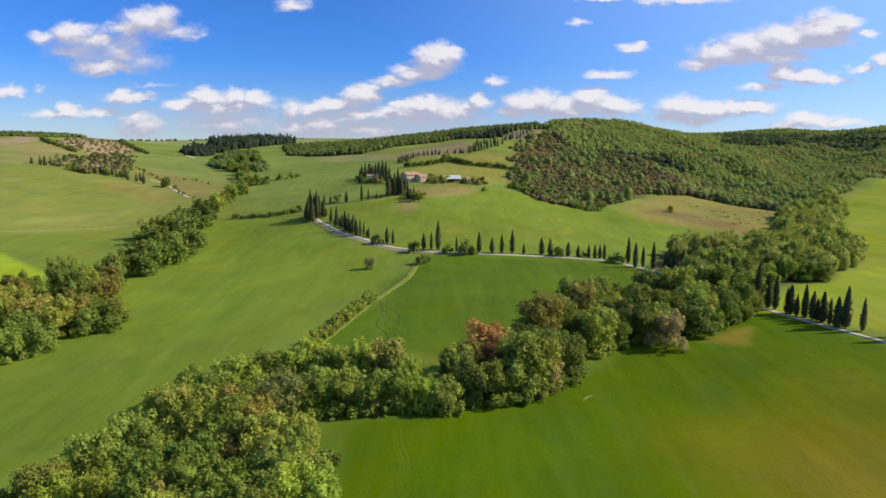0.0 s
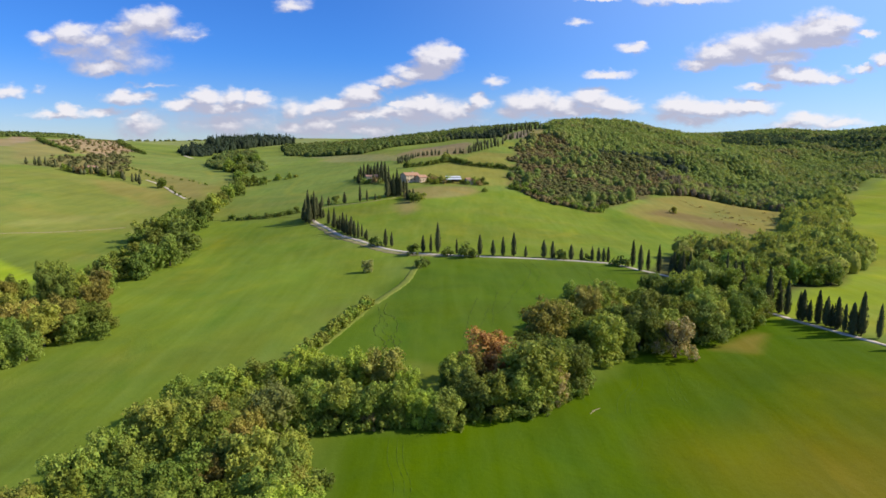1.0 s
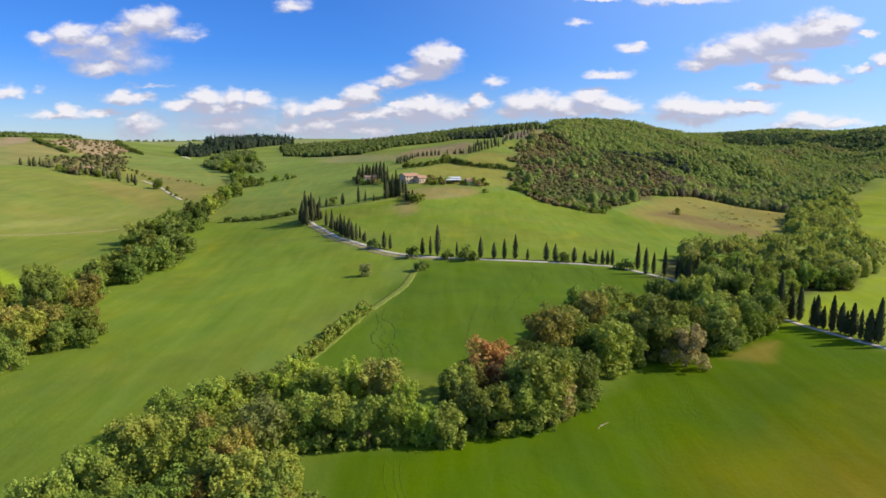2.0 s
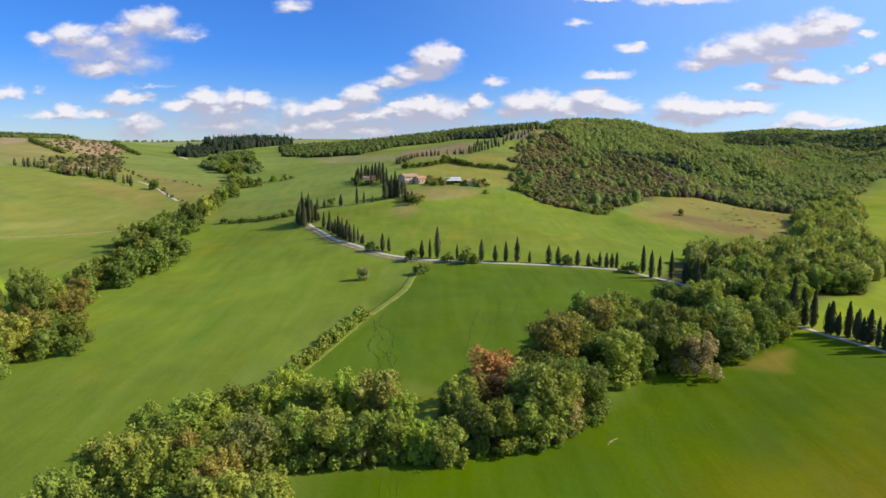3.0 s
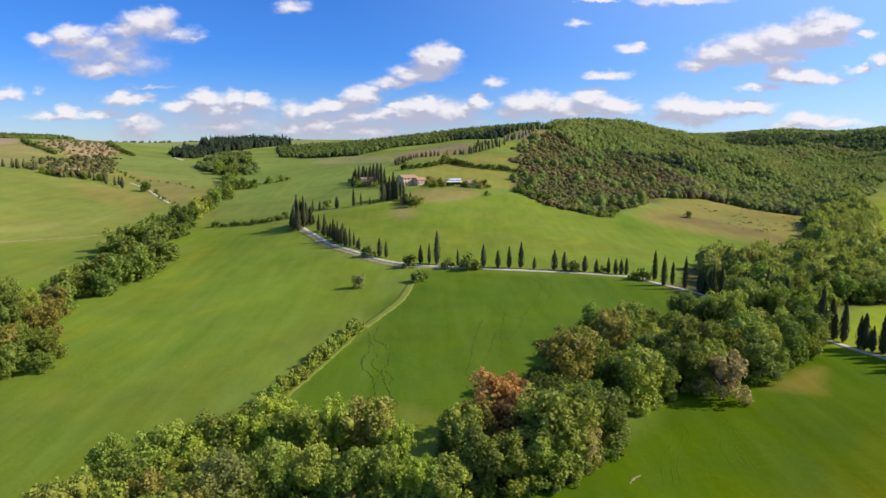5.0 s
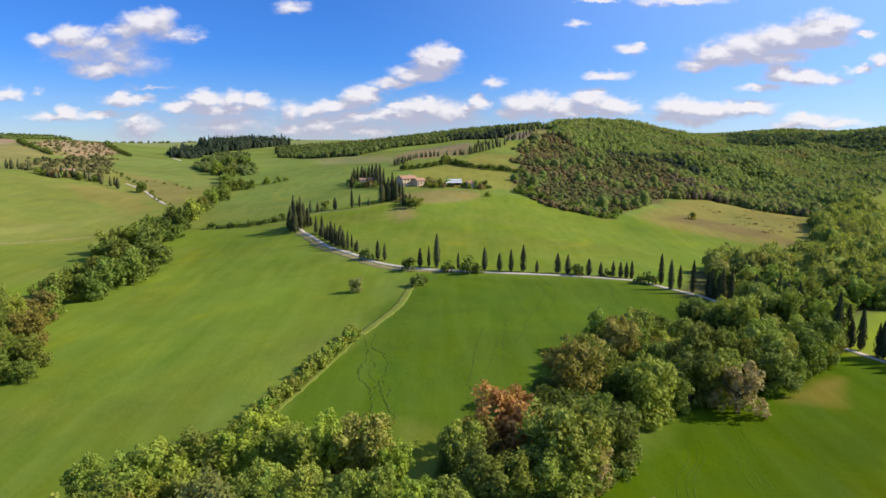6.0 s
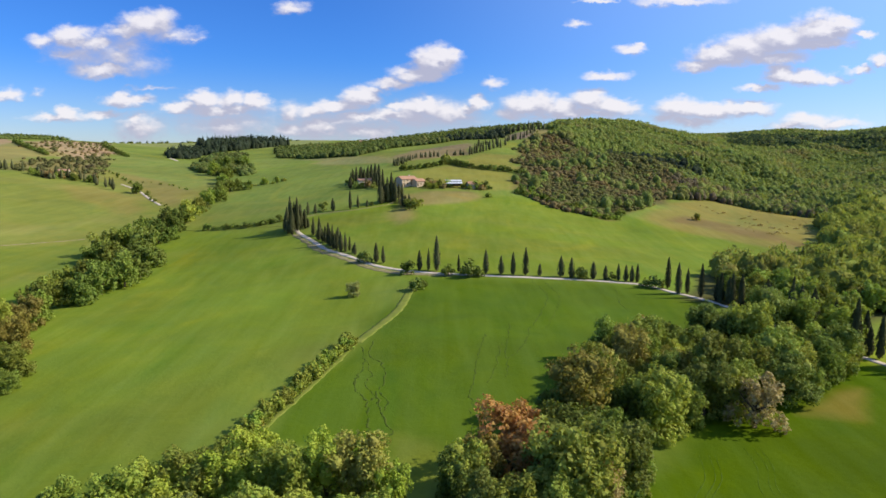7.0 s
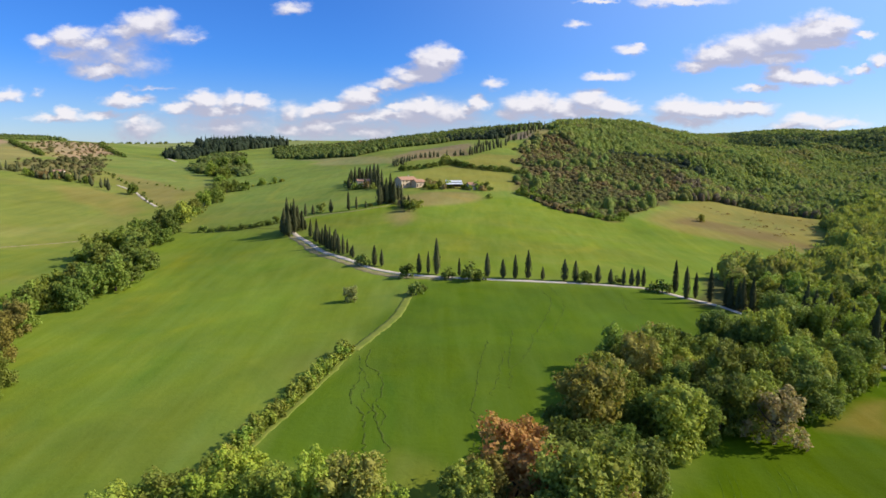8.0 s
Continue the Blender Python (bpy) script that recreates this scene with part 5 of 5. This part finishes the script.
woods("dark_trees", [(6, 965), (44, 962), (90, 958), (113, 1010), (105, 1050), (60, 1030), (15, 1000)], PINE, "dark evergreens on the ridge above the avenue", 16, 6.0, 100, 0.55, 1.6, None, 0.8)
woods("valley_woods", VALLEY_FAR, VALLEY_GREEN, "dense green woods along the valley", 8, 7.0, 900, 0.62, 1.6, None, 1.0, 160, 3.0, 0.11)
woods("scrub", DRY_SLOPE, SCRUB, "brown and green scrub on the dry slope", 2, 3.2, 620, 0.6, 0.75, None, 0.8, 10, 9.0)
woods("ridge_woods", MID_STRIP, RIDGE_WOOD, "strip of green woods along the ridge", 3, 6.0, 100, 0.6, 1.2, [GREEN_PATCH])
woods("slope_bushes", DRY_SLOPE, FAR_WOOD, "scattered green bushes on the dry slope", 13, 5.0, 900, 0.42, 0.9, None, 0.12, 18, 9.0)
woods("pine_grove", PINE_GROVE, PINE, "dark pine grove on the far ridge", 4, 5.5, 100, 0.66, 2.9)
woods("pine_grove", LOW_GROVE, PINE, "dark trees on the slope below the pine grove", 15, 5.5, 100, 0.62, 1.6, None, 0.9)
woods("ridge_scrub", [(-800, 800), (-700, 820), (-644, 880), (-633, 988), (-690, 1200), (-760, 1200), (-850, 976)], RIDGE_WOOD, "green scrub along the far hilltop", 5, 7.0, 100, 0.6, 0.8)
woods("stony_scrub", STONY_SLOPE, SCRUB, "dry bushes on the stony far slope", 6, 8.0, 100, 0.22, 0.7, None, 0.42)
woods("far_hedge", [(-1000, 1900), (-520, 2150), (-500, 2210), (-1000, 1960)], RIDGE_WOOD, "scattered trees along the far horizon", 10, 12.0, 100, 0.45, 0.9, None, 0.3)
woods("olive_grove", OLIVE_GROVE, GROVE, "grey-green olive trees on the hillside", 14, 5.4, 900, 0.36, 0.9, None, 0.45)
woods("middle_woods", MID_WOOD, RIDGE_WOOD, "green woods in the dip below the ridge", 9, 6.5, 100, 0.6, 1.1, [GREEN_PATCH])
woods("stream_woods", [(-225, 700), (-240, 760), (-262, 800), (-240, 800), (-215, 740), (-205, 700)], RIDGE_WOOD, "woods at the head of the stream", 7, 7.0, 100, 0.62)


# ---------------- farm buildings ----------------
def box(bm, x0, x1, y0, y1, z0, z1, bevel=0.0):
    made = bmesh.ops.create_cube(bm, size=1.0, matrix=Matrix.Translation(((x0 + x1) / 2, (y0 + y1) / 2, (z0 + z1) / 2)) @ Matrix.Diagonal((x1 - x0, y1 - y0, z1 - z0, 1)))
    if bevel:
        edges = {e for v in made["verts"] for e in v.link_edges}
        bmesh.ops.bevel(bm, geom=list(edges), offset=bevel, segments=1, affect="EDGES")


def gable_roof(wide, deep, z, rise, over, thick):
    """A pitched roof with its ridge along x."""
    bm = bmesh.new()
    x, y = wide / 2 + over, deep / 2 + over
    drop = rise * over / (deep / 2)
    prof = [(-y, z - drop), (0, z + rise), (y, z - drop), (y, z - drop + thick), (0, z + rise + thick), (-y, z - drop + thick)]
    ends = [[bm.verts.new((s * x, py, pz)) for py, pz in prof] for s in (-1, 1)]
    bm.faces.new(ends[0][::-1])
    bm.faces.new(ends[1])
    for k in range(6):
        bm.faces.new([ends[0][k], ends[0][(k + 1) % 6], ends[1][(k + 1) % 6], ends[1][k]])
    bmesh.ops.recalc_face_normals(bm, faces=bm.faces)
    return bm


def gable_walls(wide, deep, tall, rise, windows, thick=0.45):
    """Four walls with real openings in the front one; windows: x, sill, width, height."""
    bm = bmesh.new()
    x, y = wide / 2, deep / 2
    for s in (-1, 1):
        p = [(s * x, -y), (s * x, y)]
        q = s * (x - thick)
        outer = [bm.verts.new((s * x, -y, -1.5)), bm.verts.new((s * x, y, -1.5)), bm.verts.new((s * x, y, tall)), bm.verts.new((s * x, 0, tall + rise)), bm.verts.new((s * x, -y, tall))]
        inner = [bm.verts.new((q, v.co.y, v.co.z)) for v in outer]
        bm.faces.new(outer)
        bm.faces.new(inner[::-1])
        for k in range(5):
            bm.faces.new([outer[k], outer[(k + 1) % 5], inner[(k + 1) % 5], inner[k]])
    box(bm, -x + thick, x - thick, y - thick, y, -1.5, tall)
    cuts = sorted({-x + thick, x - thick, *[w[0] - w[2] / 2 for w in windows], *[w[0] + w[2] / 2 for w in windows]})
    for a, b in zip(cuts, cuts[1:]):
        holes = sorted((w[1], w[1] + w[3]) for w in windows if w[0] - w[2] / 2 < (a + b) / 2 < w[0] + w[2] / 2)
        low = -1.5
        for h0, h1 in holes:
            if h0 > low + 0.01:
                box(bm, a, b, -y, -y + thick, low, h0)
            low = h1
        box(bm, a, b, -y, -y + thick, low, tall)
    bmesh.ops.recalc_face_normals(bm, faces=bm.faces)
    return bm


def building(name, label, x, y, turn, wide, deep, tall, rise, wall, roof, windows, chimney=False, category="house"):
    root = tagged(new(name), label, category)
    root.matrix_basis = Matrix.Translation((x, y, ground_z(x, y) + 0.2)) @ Matrix.Rotation(radians(turn), 4, "Z")
    part("wall", gable_walls(wide, deep, tall, rise, windows), wall, root)
    top = part("roof", gable_roof(wide, deep, tall, rise, 0.5, 0.22), roof, root)
    if chimney:
        bm = bmesh.new()
        box(bm, wide * 0.2, wide * 0.2 + 0.7, 0.5, 1.2, tall + rise * 0.5, tall + rise + 0.9, 0.03)
        box(bm, wide * 0.2 - 0.1, wide * 0.2 + 0.8, 0.4, 1.3, tall + rise + 0.95, tall + rise + 1.05)
        part("chimney", bm, STONE, top)
    for wx, sill, ww, wh in windows:
        pane = bmesh.new()
        box(pane, wx - ww / 2, wx + ww / 2, -deep / 2 + 0.28, -deep / 2 + 0.32, sill, sill + wh)
        title = "door" if sill < 0.1 else "window"
        glass = part(title, pane, DARK_WOOD if sill < 0.1 else GLASS, root)
        frame_bm = bmesh.new()
        for x0, x1, z0, z1 in ((wx - ww / 2, wx - ww / 2 + 0.1, sill, sill + wh), (wx + ww / 2 - 0.1, wx + ww / 2, sill, sill + wh), (wx - ww / 2 + 0.1, wx + ww / 2 - 0.1, sill + wh - 0.1, sill + wh)):
            box(frame_bm, x0, x1, -deep / 2 + 0.2, -deep / 2 + 0.275, z0, z1)
        part("frame", frame_bm, SHUTTER, glass)
    return root


TWO_FLOORS = [(-5, 0.0, 1.2, 2.2), (-2, 0.9, 1.0, 1.4), (1.5, 0.9, 1.0, 1.4), (5, 0.9, 1.0, 1.4), (-5, 3.5, 1.0, 1.2), (-2, 3.5, 1.0, 1.2), (1.5, 3.5, 1.0, 1.2), (5, 3.5, 1.0, 1.2)]
building("farmhouse", "two-storey plastered farmhouse with a terracotta roof", -26, 516, 38, 14, 9, 5.2, 2.1, PLASTER, ROOF_TILE, TWO_FLOORS, True)
building("farmhouse_wing", "low plastered wing of the farmhouse with tiled roof", -16.5, 513, 38, 8, 7, 3.6, 1.7, PLASTER, ROOF_TILE, [(-3, 0, 1.1, 2.1), (0, 0.9, 0.9, 1.2), (3, 0.9, 0.9, 1.2)], False, "house")
building("farmhouse", "ochre farm building half hidden by cypresses", -60, 536, 20, 12, 7, 4.0, 1.2, STONE, ROOF_TILE, [(-4, 0.9, 1.0, 1.3), (0, 0, 1.2, 2.2), (4, 0.9, 1.0, 1.3)])
building("stone_house", "small pale stone outbuilding beside bushes", 24, 502, 20, 7, 6, 3.2, 1.5, STONE, ROOF_TILE, [(-1.5, 0, 1.1, 2.1), (1.6, 0.9, 0.9, 1.1)], False, "outbuilding")
building("farmhouse", "pale hillside farm half hidden by trees", -350, 612, 12, 11, 7, 2.6, 1.4, STONE, ROOF_TILE, [(-4, 0.9, 1.0, 1.3), (0, 0, 1.2, 2.2), (4, 0.9, 1.0, 1.3)])
building("farmhouse", "small reddish house on the far ridge", -150, 1240, 0, 16, 9, 6, 2.2, PLASTER, ROOF_TILE, [(-4, 0.9, 1.0, 1.3), (0, 0, 1.2, 2.2), (4, 0.9, 1.0, 1.3)])


def barn(x, y, turn):
    """An open barn: posts under two white sheet roofs."""
    root = tagged(new("barn"), "open farm shed with white sheet roofs on posts", "barn")
    root.matrix_basis = Matrix.Translation((x, y, ground_z(x, y))) @ Matrix.Rotation(radians(turn), 4, "Z") @ Matrix.Diagonal((0.85, 0.85, 0.85, 1))
    for x0 in np.linspace(-6.6, 6.6, 5):
        for y0, tall in ((-4.6, 3.3), (0.0, 4.6), (4.6, 5.9)):
            bm = bmesh.new()
            box(bm, x0 - 0.12, x0 + 0.12, y0 - 0.12, y0 + 0.12, -0.6, tall)
            part("post", bm, DARK_WOOD, root)
    for y0, y1, z0, z1 in ((-5.2, -0.4, 3.2, 4.3), (0.4, 5.2, 4.8, 6.1)):
        bm = bmesh.new()
        corners = [bm.verts.new(c) for c in ((-7.3, y0, z0), (7.3, y0, z0), (7.3, y1, z1), (-7.3, y1, z1))]
        corners += [bm.verts.new(v.co + Vector((0, 0, 0.12))) for v in corners]
        for f in ((3, 2, 1, 0), (4, 5, 6, 7), (0, 1, 5, 4), (1, 2, 6, 5), (2, 3, 7, 6), (3, 0, 4, 7)):
            bm.faces.new([corners[i] for i in f])
        part("roof", bm, SHEET_ROOF, root)
    bm = bmesh.new()
    box(bm, -7.0, 7.0, 4.75, 4.95, -0.6, 4.6)
    part("back_wall", bm, DARK_WOOD, root)


barn(10.5, 506, 4)
